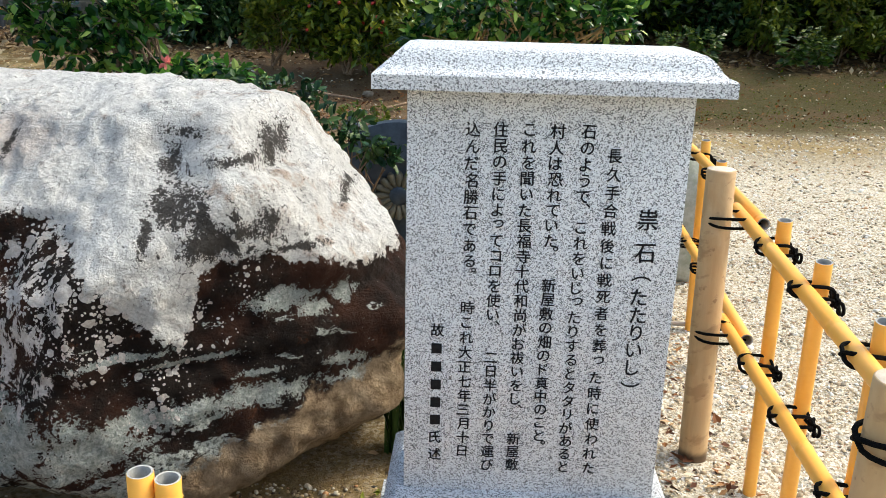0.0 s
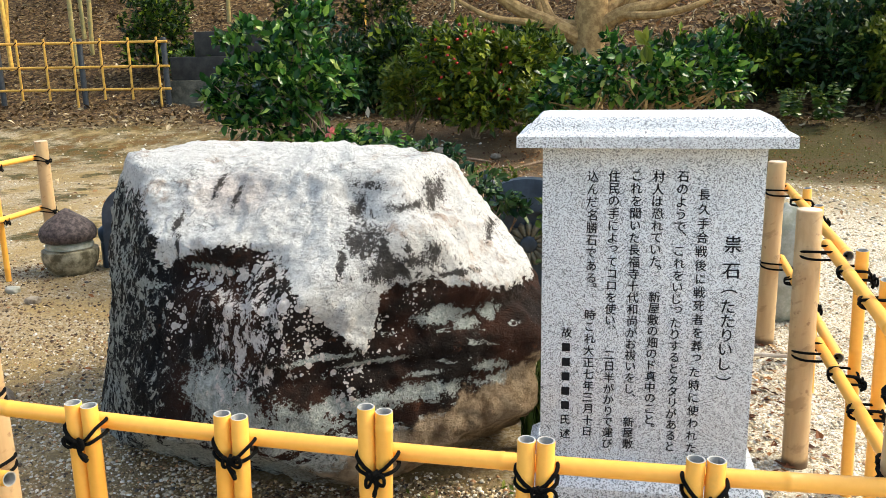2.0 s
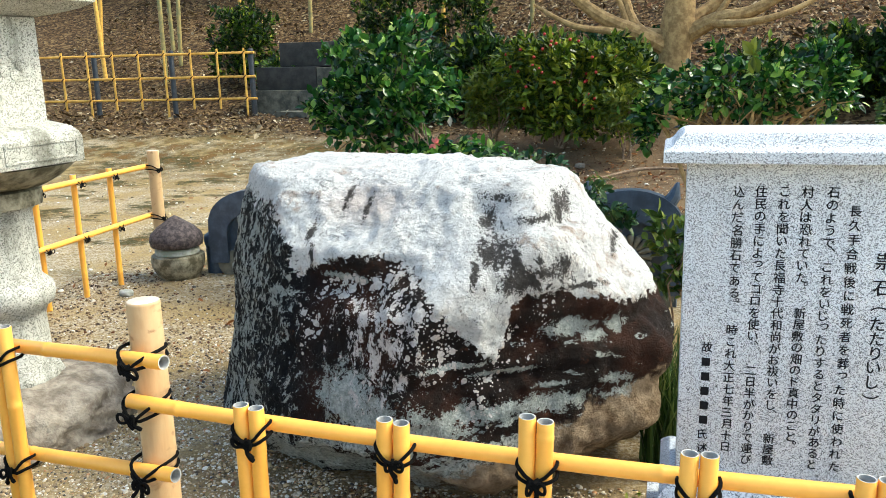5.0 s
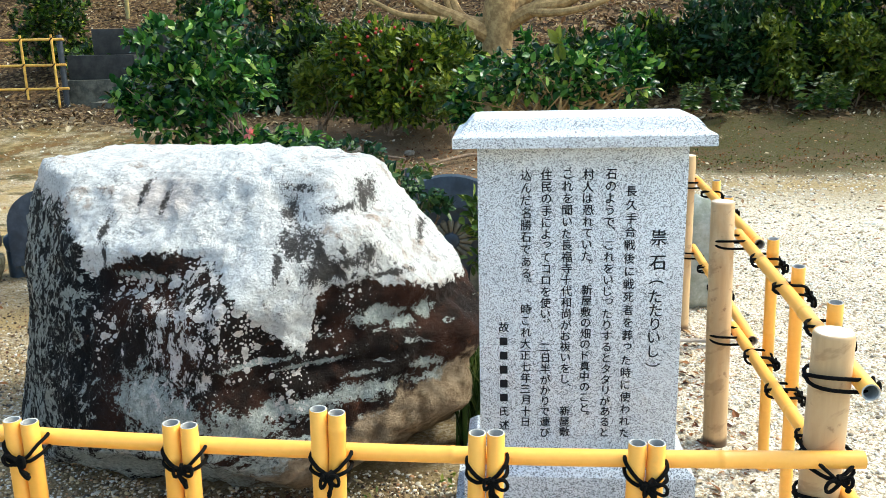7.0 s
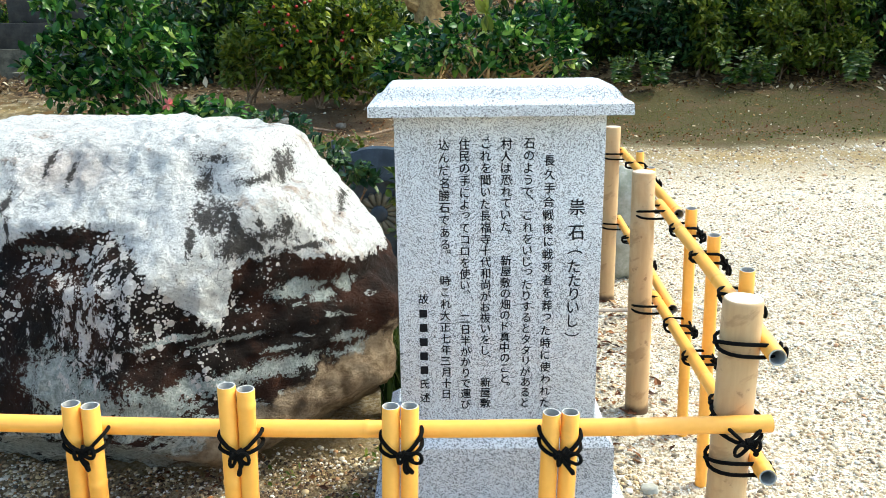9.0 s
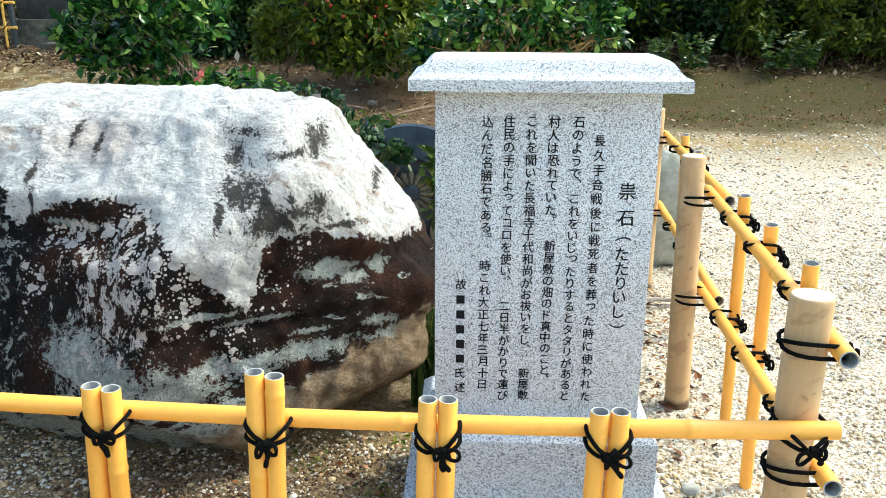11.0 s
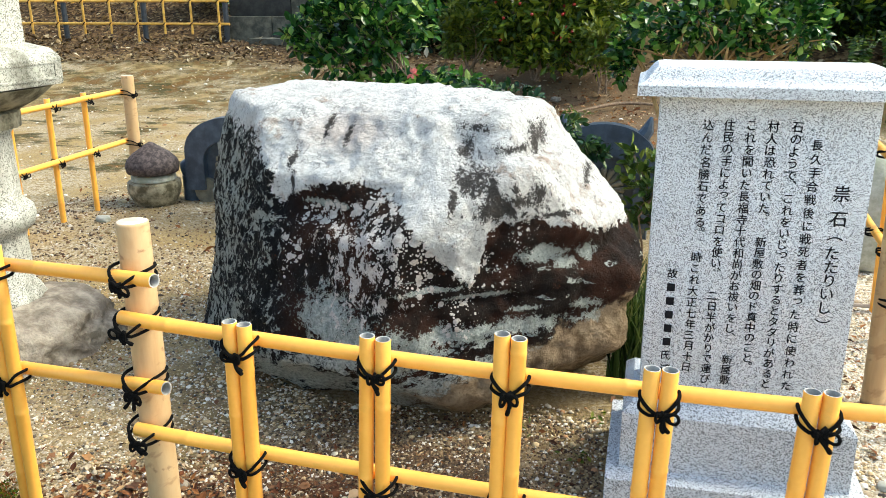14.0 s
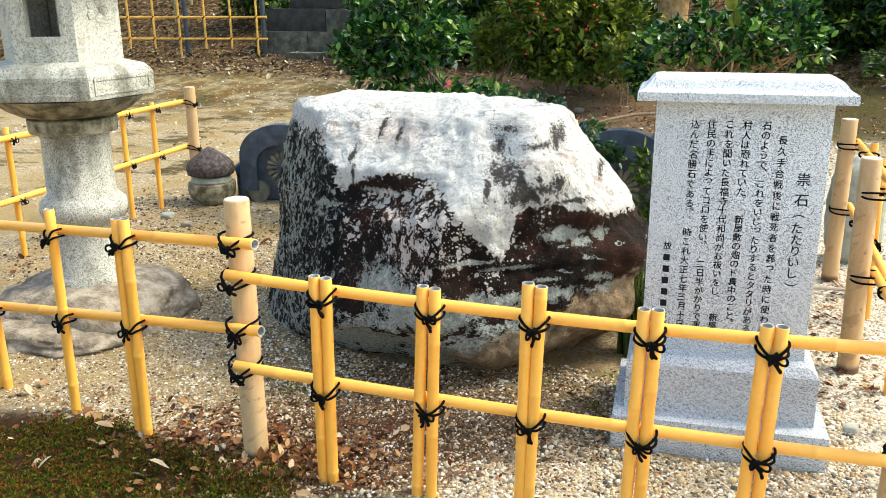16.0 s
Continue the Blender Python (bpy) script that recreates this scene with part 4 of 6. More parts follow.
def rope_tie(centre, across, out, half, deep, parent, seed, tails=1.0, radius=0.0048):
    """Black cord wound round a crossing and tied in a bow. across: level way along the rail; out: way to the viewer's side."""
    rng = random.Random(seed)
    c, ax, o, up = Vector(centre), Vector(across).normalized(), Vector(out).normalized(), Vector((0, 0, 1))

    def at(u, v, w):
        return c + ax * u + up * v + o * w

    g, bend = Geo(), 0.85 if half > 0.048 else 0.6
    for lift, drop in ((0.012, -0.028), (-0.018, -0.026)):
        pts = []
        for i in range(20):
            a = 2 * math.pi * i / 20
            cu, su = math.cos(a), math.sin(a)
            u = (half + 0.004) * math.copysign(abs(cu) ** bend, cu)
            w = (deep + 0.004) * math.copysign(abs(su) ** bend, su)
            front = max(0.0, su)
            v = lift * abs(cu) ** 0.5 + drop * front * (1 - abs(cu)) + 0.004 * math.sin(a + seed)
            pts.append(at(u, v, w))
        g.tube(pts, radius, 6, closed=True)
    w = deep + 0.010
    knot = at(rng.uniform(-0.010, 0.010), -0.027, 0)
    for k in range(7):
        a = rng.uniform(0, 6.28)
        q = knot + o * (w - 0.003) + ax * 0.011 * math.cos(a) + up * 0.008 * math.sin(a)
        tilt = ax * rng.uniform(-1, 1) + up * rng.uniform(-1, 1) + o * 0.4
        g.tube([q - tilt * 0.010, q + o * 0.004, q + tilt * 0.010], [radius * 0.9, radius * 1.4, radius * 0.9], 6)
    first = rng.choice((-1, 1))
    for side in (first, -first):
        # a soft loop, larger on one side, and a frayed end on each
        reach = rng.uniform(0.026, 0.042) if side == first else rng.uniform(0.010, 0.022)
        droop = rng.uniform(-0.010, 0.016)
        pts = [knot + o * (w + 0.006 * math.sin(math.pi * s)) + ax * side * reach * math.sin(math.pi * s) - up * (droop * math.sin(math.pi * s) - 0.013 * math.sin(2 * math.pi * s)) for s in np.linspace(0, 1, 13)]
        g.tube(pts, radius * 0.92, 6)
        length, swing = rng.uniform(0.022, 0.048) * tails, rng.uniform(0.004, 0.030) * (1 if rng.random() < 0.6 else side)
        pts = [knot + o * (w + 0.004 * math.sin(3 * s)) + ax * (swing * s + 0.005 * math.sin(4 * s + seed)) - up * length * s for s in np.linspace(0, 1, 7)]
        g.tube(pts, [radius, radius, radius * 0.95, radius, radius * 1.1, radius * 1.35, radius * 1.1], 6)
    return part("rope_tie", g.mesh("rope_tie", ROPE), parent, "knotted black cord")


def build_front_fence():
    f = group_of("bamboo_fence", (-0.2, 1.3, 0), "low yellow bamboo fence with paired uprights and black cord ties", "fence", "bamboo fences round the monument")
    log_post(-1.322, 1.372, 1.026, f, 1)
    log_post(0.925, 1.365, 0.991, f, 2)
    bamboo("rail", (0.992, 1.296, 0.711), (-1.352, 1.304, 0.760), f, 11, label="upper bamboo rail", sag=0.026)
    bamboo("rail", (0.990, 1.296, 0.342), (-1.345, 1.304, 0.404), f, 12, label="lower bamboo rail", sag=0.018)
    for i, (x, top) in enumerate(((-0.965, 0.798), (-0.576, 0.794), (-0.224, 0.833), (0.141, 0.783), (0.502, 0.768))):
        rng = random.Random(i)
        for s in (-1, 1):
            dx, foot = s * 0.0212, rng.uniform(-0.008, 0.008)
            bamboo("upright", (x + dx - (0.011, 0.030, 0.022, 0.020, 0.018)[i] + foot, 1.262, -0.06), (x + dx, 1.258, top + rng.uniform(-0.005, 0.005)), f, 20 + 2 * i + s)
        ku, kl = (0.992 - x) / 2.344, (0.990 - x) / 2.335
        zu, zl = 0.711 + 0.049 * ku - 0.104 * ku * (1 - ku), 0.342 + 0.062 * kl - 0.072 * kl * (1 - kl)
        for z, k in ((zu, 0), (zl, 1)):
            rope_tie((x - 0.004 * k, 1.268, z - 0.004), (1, 0, 0), (0, -1, 0), 0.043, 0.032, f, 40 + 2 * i + k)
    for x, z, k in ((-1.318, 0.751, 60), (-1.318, 0.403, 61), (0.925, 0.702, 62), (0.925, 0.344, 63)):
        rope_tie((x, 1.335, z), (1, 0, 0), (0, -1, 0), 0.050, 0.066, f, k, 0.8)


def build_left_fence():
    f = group_of("bamboo_fence", (-2.1, 1.5, 0), "yellow bamboo fence running past a stone lantern", "fence", "bamboo fences round the monument")
    a, d = Vector((-1.215, 1.282, 0)), Vector((-0.972, 0.236, 0)).normalized()
    o = Vector((d.y, -d.x, 0))
    if o.y > 0:
        o = -o
    for z0, slope, s in ((0.889, -0.075, 1), (0.563, -0.112, 2)):
        bamboo("rail", a + d * 3.2 + Vector((0, 0, z0 + slope * 3.2)), a + Vector((0, 0, z0)), f, 70 + s)
    rng = random.Random(8)
    for i, along in enumerate((0.625, 1.035, 1.54, 1.94, 2.34, 2.74, 3.1)):
        twin = i != 1 and i % 2 == 0
        for s in ((-1, 1) if twin else (0,)):
            q = a + d * (along + 0.0212 * s) + o * 0.042
            bamboo("upright", q + Vector((rng.uniform(-0.01, 0.01), 0, -0.06)), q + Vector((0, 0, 0.912 + rng.uniform(-0.008, 0.006) - 0.02 * (along > 1.2))), f, 80 + 3 * i + s)
        for z0, slope, k in ((0.889, -0.075, 0), (0.563, -0.112, 1)):
            q = a + d * along + o * 0.034 + Vector((0, 0, z0 + slope * along - 0.004))
            rope_tie(q, d, o, 0.043 if twin else 0.024, 0.032, f, 110 + 2 * i + k)
    for z, k in ((0.893, 131), (0.566, 132)):
        rope_tie((-1.315, 1.335, z), (1, 0, 0), (0, -1, 0), 0.050, 0.066, f, k)


def build_right_fence():
    f = group_of("bamboo_fence", (1.1, 2.8, 0), "yellow bamboo fence with single uprights tied outside its rails", "fence", "bamboo fences round the monument")
    log_post(1.040, 2.768, 1.018, f, 3, lean=(-0.015, 0.015))
    log_post(1.168, 4.172, 1.004, f, 4)
    d = Vector((0.0868, 1.0, 0)).normalized()
    o = Vector((d.y, -d.x, 0))
    base = Vector((0.922, 1.365, 0))

    def on(y, off, z):
        return base + d * ((y - base.y) / d.y) + o * off + Vector((0, 0, z))

    bamboo("rail", on(2.92, 0.066, 0.858), on(1.275, 0.066, 0.886), f, 140)
    bamboo("rail", on(4.30, 0.070, 0.850), on(2.70, 0.105, 0.868), f, 141)
    bamboo("rail", on(2.92, 0.066, 0.462), on(1.255, 0.066, 0.598), f, 142)
    bamboo("rail", on(4.30, 0.070, 0.455), on(2.70, 0.105, 0.480), f, 143)
    for i, (y, top) in enumerate(((1.715, 0.953), (2.115, 0.942), (2.483, 0.942), (3.44, 0.912), (3.82, 0.925))):
        foot = on(y + 0.09, 0.150, -0.06)
        bamboo("upright", foot, on(y, 0.106, top), f, 150 + i)
        near = y < 2.8
        zu = 0.886 - 0.017 * (y - 1.275) if near else 0.868 - 0.011 * (y - 2.7)
        zl = 0.600 - 0.081 * (y - 1.215) if near else 0.480 - 0.016 * (y - 2.7)
        for z, k in ((zu, 0), (zl, 1)):
            rope_tie(on(y, 0.088, z), d, o, 0.024, 0.048, f, 160 + 2 * i + k, 0.6)
    for y, zs in ((1.365, (0.885, 0.585)), (2.768, (0.862, 0.475)), (4.172, (0.852, 0.456))):
        for k, z in enumerate(zs):
            rope_tie(on(y, 0.024, z), d, o, 0.052, 0.070, f, 180 + int(10 * y) + k, 0.6)


def build_back_fence():
    f = group_of("bamboo_fence", (-4.0, 4.0, 0), "yellow bamboo fence ending at a log post on the sand", "fence", "bamboo fences round the monument")
    log_post(-3.835, 5.165, 0.985, f, 5)
    a = Vector((-3.875, 5.20, 0))
    d = Vector((-0.105, -1.0, 0)).normalized()
    o = Vector((-1, 0.105, 0)).normalized()
    for z, z1, k in ((0.868, 0.80, 1), (0.487, 0.36, 2)):
        bamboo("rail", a + Vector((0, 0, z)), a + d * 3.6 + Vector((0, 0, z1)), f, 200 + k, hollow=False)
    for i, along in enumerate((0.42, 0.77, 1.12, 1.48, 1.86, 2.24, 2.62, 3.0, 3.4)):
        q = a + d * along + o * 0.042
        bamboo("upright", q + Vector((-0.01, 0.01, -0.06)), q + Vector((0, 0, 0.90)), f, 210 + i)
        for z, z1, k in ((0.868, 0.80, 0), (0.487, 0.36, 1)):
            rope_tie(a + d * along + o * 0.021 + Vector((0, 0, z + (z1 - z) * along / 3.6)), d, -o, 0.023, 0.042, f, 230 + 2 * i + k, 0.4, 0.0036)
    for z, k in ((0.862, 260), (0.480, 261)):
        rope_tie((-3.845, 5.165, z), d, -o, 0.050, 0.052, f, k, 0.6)


build_front_fence()
build_left_fence()
build_right_fence()
build_back_fence()


# ---- stone lantern on its rough base ----
def field_stone(name, centre, size, mat, label, category, seed, lumps=0.10, sub=4, flat_top=None):
    bm = bmesh.new()
    bmesh.ops.create_icosphere(bm, subdivisions=sub, radius=1.0)
    for v in bm.verts:
        d = v.co.normalized()
        k = (abs(d.x) ** 3 + abs(d.y) ** 3 + abs(d.z) ** 3) ** (-1 / 3)
        q = d * k + Vector((seed * 5.3, seed, 0))
        k *= 1 + lumps * noise.fractal(q * 1.6, 0.9, 2, 4) + lumps * 0.5 * (noise.ridged_multi_fractal(q * 3.5, 0.9, 2, 3, 0.9, 2) - 1) + lumps * 0.3 * noise.fractal(q * 9, 0.9, 2, 3)
        v.co = Vector(centre) + Vector((d.x * k * size[0], d.y * k * size[1], d.z * k * size[2]))
        if flat_top is not None and v.co.z > flat_top:
            v.co.z = flat_top + 0.15 * (v.co.z - flat_top)
    me = bpy.data.meshes.new(name)
    bm.to_mesh(me)
    bm.free()
    me.materials.append(mat)
    me.shade_smooth()
    return thing(name, me, label, category)


def build_lantern():
    cx, cy = -2.93, 2.56
    field_stone("base_rock", (cx + 0.02, cy - 0.03, 0.02), (0.50, 0.42, 0.215), GREY_STONE, "rough grey natural stone under a lantern", "rock", 2, 0.10, 5, None)
    field_stone("flat_rock", (cx - 0.06, cy - 0.24, 0.0), (0.50, 0.38, 0.105), GREY_STONE, "low flat grey stone bedded beside a lantern", "rock", 6, 0.12, 5, None)
    t = group_of("stone_lantern", (cx, cy, 0.19), "weathered grey granite garden lantern on a rough base rock", "lantern")
    spin = radians(-69 + 30)
    g = Geo().lathe([(0.10, 0.170), (0.215, 0.175), (0.225, 0.214), (0.205, 0.256), (0.18, 0.286), (0.172, 0.514), (0.185, 0.555), (0.215, 0.575), (0.228, 0.620), (0.222, 0.660), (0.195, 0.685), (0.178, 0.705),
                     (0.172, 1.010), (0.185, 1.025), (0.19, 1.035)], 40, (cx, cy, 0))
    part("shaft", g.mesh("shaft", OLD_GRANITE, sharp=50), t, "round granite shaft with a raised ring")
    g = Geo().lathe([(0.18, 1.035), (0.222, 1.040), (0.226, 1.110), (0.20, 1.122)], 32, (cx, cy, 0))
    part("collar", g.mesh("collar", MOSS_STONE, sharp=50), t, "stained stone collar")
    g = Geo().lathe([(0.20, 1.122), (0.25, 1.130), (0.31, 1.160), (0.365, 1.205), (0.385, 1.225)], 36, (cx, cy, 0))
    part("bowl", g.mesh("bowl", MOSS_STONE, sharp=50), t, "moss-stained lotus bowl")
    platform = Geo().lathe([(0.37, 1.225), (0.436, 1.232), (0.442, 1.245), (0.442, 1.345), (0.43, 1.365), (0.40, 1.390), (0.33, 1.405), (0.30, 1.412)], 6, (cx, cy, 0), spin)
    part("platform", platform.mesh("platform", OLD_GRANITE, sharp=25), t, "six-sided granite platform")
    for k in range(6):
        an = spin + radians(30 + 60 * k)
        n, s = Vector((math.cos(an), math.sin(an), 0)), Vector((-math.sin(an), math.cos(an), 0))
        ap = 0.442 * math.cos(math.pi / 6)
        c = Vector((cx, cy, 1.296)) + n * ap
        fr = Geo()
        for (u0, u1, v0, v1) in ((-0.19, 0.19, 0.030, 0.040), (-0.19, 0.19, -0.040, -0.030), (-0.19, -0.178, -0.030, 0.030), (0.178, 0.19, -0.030, 0.030)):
            q = [c + s * u + Vector((0, 0, v)) + n * w for w in (-0.004, 0.005) for u, v in ((u0, v0), (u1, v0), (u1, v1), (u0, v1))]
            fr.add(q, [(0, 1, 2, 3), (7, 6, 5, 4), (0, 4, 5, 1), (1, 5, 6, 2), (2, 6, 7, 3), (3, 7, 4, 0)])
        part("panel_border", fr.mesh("panel_border", OLD_GRANITE), t)
    # fire box: six walls, the front and back ones pierced
    rad, z0, z1, thick = 0.30, 1.412, 1.86, 0.055
    for k in range(6):
        an = spin + radians(30 + 60 * k)
        n, s = Vector((math.cos(an), math.sin(an), 0)), Vector((-math.sin(an), math.cos(an), 0))
        ap, hw = rad * math.cos(math.pi / 6), rad * 0.5

        def slab(u0, u1, a, b, off=0.0, th=thick, name="fire_box_wall"):
            q = [Vector((cx, cy, z)) + n * (ap + off - dep) + s * (u * (1 - dep * 1.15 / (ap + 1e-9)) if abs(u) > hw * 0.99 else u) for dep in (0, th) for u, z in ((u0, a), (u1, a), (u1, b), (u0, b))]
            w = Geo().add(q, [(0, 1, 2, 3), (7, 6, 5, 4), (0, 4, 5, 1), (1, 5, 6, 2), (2, 6, 7, 3), (3, 7, 4, 0)])
            part(name, w.mesh(name, OLD_GRANITE, sharp=25), t)

        if k % 3 == 2:
            o0, o1, w0, w1 = -0.078, 0.078, 1.535, 1.80
            slab(-hw, hw, z0, w0)
            slab(-hw, hw, w1, z1)
            slab(-hw, o0, w0, w1)
            slab(o1, hw, w0, w1)
            for q in ((o0 - 0.03, o1 + 0.03, w0 - 0.03, w0 - 0.012), (o0 - 0.03, o0 - 0.012, w0 - 0.012, w1), (o1 + 0.012, o1 + 0.03, w0 - 0.012, w1)):
                slab(*q, off=0.007, th=0.012, name="window_border")
        else:
            slab(-hw, hw, z0, z1)
            for i in range(5):
                a = 2 * math.pi * i / 5
                c = Vector((cx, cy, 1.66)) + n * ap + s * 0.045 * math.cos(a) + Vector((0, 0, 0.045 * math.sin(a)))
                out = Geo().tube([c - n * 0.006, c + n * 0.004, c + n * 0.010], [0.028, 0.024, 0.010], 10)
                part("carved_petal", out.mesh("carved_petal", OLD_GRANITE), t)
    roof = Geo().lathe([(0.27, 1.860), (0.50, 1.895), (0.565, 1.920), (0.575, 1.970), (0.50, 2.020), (0.33, 2.110), (0.17, 2.200), (0.10, 2.230)], 6, (cx, cy, 0), spin)
    part("roof", roof.mesh("roof", OLD_GRANITE, sharp=25), t, "six-sided stone roof with dark underside")
    fin = Geo().lathe([(0.09, 2.230), (0.13, 2.250), (0.12, 2.280), (0.08, 2.300), (0.125, 2.350), (0.12, 2.400), (0.06, 2.460), (0.01, 2.500)], 20, (cx, cy, 0))
    part("finial", fin.mesh("finial", OLD_GRANITE, sharp=50), t)


build_lantern()


# ---- jewel-shaped finial and ridge-end tiles on the sand ----
def build_finial():
    x, y = -3.655, 5.10
    t = group_of("stone_finial", (x, y, 0), "bud-shaped mossy stone finial resting on the sand", "stone ornament")
    part("bud", Geo().lathe([(0.15, 0.245), (0.195, 0.262), (0.205, 0.31), (0.19, 0.355), (0.14, 0.405), (0.08, 0.445), (0.035, 0.478), (0.008, 0.492)], 30, (x, y, 0)).mesh("bud", CAP_STONE, sharp=60), t, "dark lichened pointed bud")
    part("neck", Geo().lathe([(0.155, 0.19), (0.172, 0.20), (0.168, 0.235), (0.15, 0.247)], 30, (x, y, 0)).mesh("neck", MOSSY_POST, sharp=60), t)
    part("bowl", Geo().lathe([(0.13, -0.02), (0.165, 0.03), (0.195, 0.09), (0.205, 0.15), (0.20, 0.185), (0.16, 0.195)], 30, (x, y, 0)).mesh("bowl", MOSS_STONE, sharp=60), t, "brown mossy stone bowl")


def ridge_tile(x, y, yaw, width, height, horns, label):
    """A ridge-end roof tile: an arched slab with side scrolls, a sunk arch and a chrysanthemum boss."""
    t = group_of("ridge_end_tile", (x, y, 0), label, "roof tile", "ridge-end roof tiles")
    m = pose(x, y, 0, 0, 0, yaw)
    hw = width / 2

    def plate(outline, y0, y1, inset=0.012):
        c = np.mean(outline, axis=0)
        k = len(outline)
        g = Geo()
        verts = []
        for yy, s in ((y1, 1.0), (y0 + inset, 1.0), (y0, 0.975)):
            verts += [m @ Vector((c[0] + (q[0] - c[0]) * s, yy, c[1] + (q[1] - c[1]) * s)) for q in outline]
        faces = [tuple(range(k)), tuple(range(2 * k, 3 * k))[::-1]]
        for r in range(2):
            faces += [(r * k + (i + 1) % k, r * k + i, (r + 1) * k + i, (r + 1) * k + (i + 1) % k) for i in range(k)]
        return g.add(verts, faces)

    def ring(outer, inner, y0, y1):
        k = len(outer)
        verts = [m @ Vector((q[0], yy, q[1])) for line, yy in ((outer, y1), (outer, y0), (inner, y0), (inner, y1)) for q in line]
        faces = []
        for r in range(4):
            for i in range(k - 1):
                a, b = r * k + i, r * k + i + 1
                c, d = ((r + 1) % 4) * k + i + 1, ((r + 1) % 4) * k + i
                faces.append((b, a, d, c))
        faces += [(0, k, 2 * k, 3 * k), (4 * k - 1, 3 * k - 1, 2 * k - 1, k - 1)]
        return Geo().add(verts, faces)

    def arch(w, h, low, n=22):
        spring = h - w * 0.80
        pts = [(-w, low)] + [(-w * math.cos(math.pi * i / n), spring + w * 0.80 * math.sin(math.pi * i / n) ** 0.85) for i in range(n + 1)] + [(w, low)]
        return pts

    part("back_plate", plate(arch(hw * 0.92, height * 0.96, 0.0), 0.0, 0.07).mesh("back_plate", TILE, sharp=40), t)
    part("arch", ring(arch(hw, height, 0.10), arch(hw * 0.60, height * 0.74, 0.10), -0.075, 0.03).mesh("arch", TILE, sharp=30), t, "smooth dark arched rim")
    for s in (-1, 1):
        sc = [(s * (hw * 0.62 + 0.16 * math.cos(a) * hw * 1.6), 0.13 * height * 1.0 + 0.15 * height * math.sin(a)) for a in np.linspace(0, 2 * math.pi, 16, endpoint=False)]
        sc = sc if s > 0 else sc[::-1]
        part("scroll", plate(sc, -0.05, 0.02).mesh("scroll", TILE_OLD, sharp=40), t, "worn scroll at the foot")
        if horns:
            h = Geo().tube([m @ Vector((s * hw * q, -0.02, height * z)) for q, z in ((0.66, 0.86), (0.80, 0.95), (0.86, 1.06))], [0.05, 0.042, 0.010], 8)
            part("horn", h.mesh("horn", TILE), t, "small pointed corner horn")
    zc = height * 0.44
    for k in range(16):
        a = 2 * math.pi * k / 16
        pts = [m @ Vector((r * math.cos(a), -0.012 - dep, zc + r * math.sin(a))) for r, dep in ((0.05, 0.008), (0.09, 0.020), (0.13, 0.018), (0.145, 0.0))]
        part("petal", Geo().tube(pts, [0.010, 0.018, 0.024, 0.008], 7).mesh("petal", TILE_OLD, sharp=60), t)
    boss = Geo()
    prof = [(0.062, -0.005), (0.060, 0.018), (0.040, 0.032), (0.012, 0.036)]
    verts, faces, sides = [], [], 18
    for r, d in prof:
        verts += [m @ Vector((r * math.cos(2 * math.pi * i / sides), -0.012 - d, zc + r * math.sin(2 * math.pi * i / sides))) for i in range(sides)]
    for j in range(3):
        faces += [(j * sides + i, j * sides + (i + 1) % sides, (j + 1) * sides + (i + 1) % sides, (j + 1) * sides + i) for i in range(sides)]
    faces.append(tuple(3 * sides + i for i in range(sides)))
    part("boss", boss.add(verts, faces).mesh("boss", TILE, sharp=60), t, "round boss of the flower crest")
    return t


build_finial()
ridge_tile(-3.07, 5.32, 8, 0.74, 0.675, False, "dark grey ridge-end roof tile with a chrysanthemum crest")
ridge_tile(-0.19, 4.95, 0, 0.66, 0.785, True, "large dark blue-grey ridge-end roof tile with small horns")
thing("tile_roll", Geo().tube([(-3.50, 5.30, 0.24), (-3.43, 5.31, 0.26), (-3.36, 5.32, 0.27)], [0.07, 0.10, 0.10], 16).tube([(-3.44, 5.31, 0.0), (-3.44, 5.31, 0.2)], 0.08, 12).mesh("tile_roll", TILE), "rounded dark roof tile fragment beside the finial", "roof tile")
field_stone("upright_stone", (1.36, 4.66, 0.33), (0.17, 0.15, 0.36), MOSSY_POST, "grey upright stone with a moss-streaked foot", "rock", 4, 0.08)


# ---- plants near the monument ----
def sprigs(rng, centre, size, n, hollow=0.35):
    """Points in a lumpy ellipsoid, denser towards its outside."""
    d = rng.normal(size=(n, 3))
    d /= np.linalg.norm(d, axis=1)[:, None]
    r = hollow + (1 - hollow) * rng.random(n) ** 0.6
    lump = 1 + 0.22 * np.sin(5 * d[:, 0] + 1.3 * centre[0]) * np.sin(4 * d[:, 1] + 2) + 0.16 * np.sin(7 * d[:, 2] + centre[1])
    return np.asarray(centre) + d * (r * lump)[:, None] * np.asarray(size)


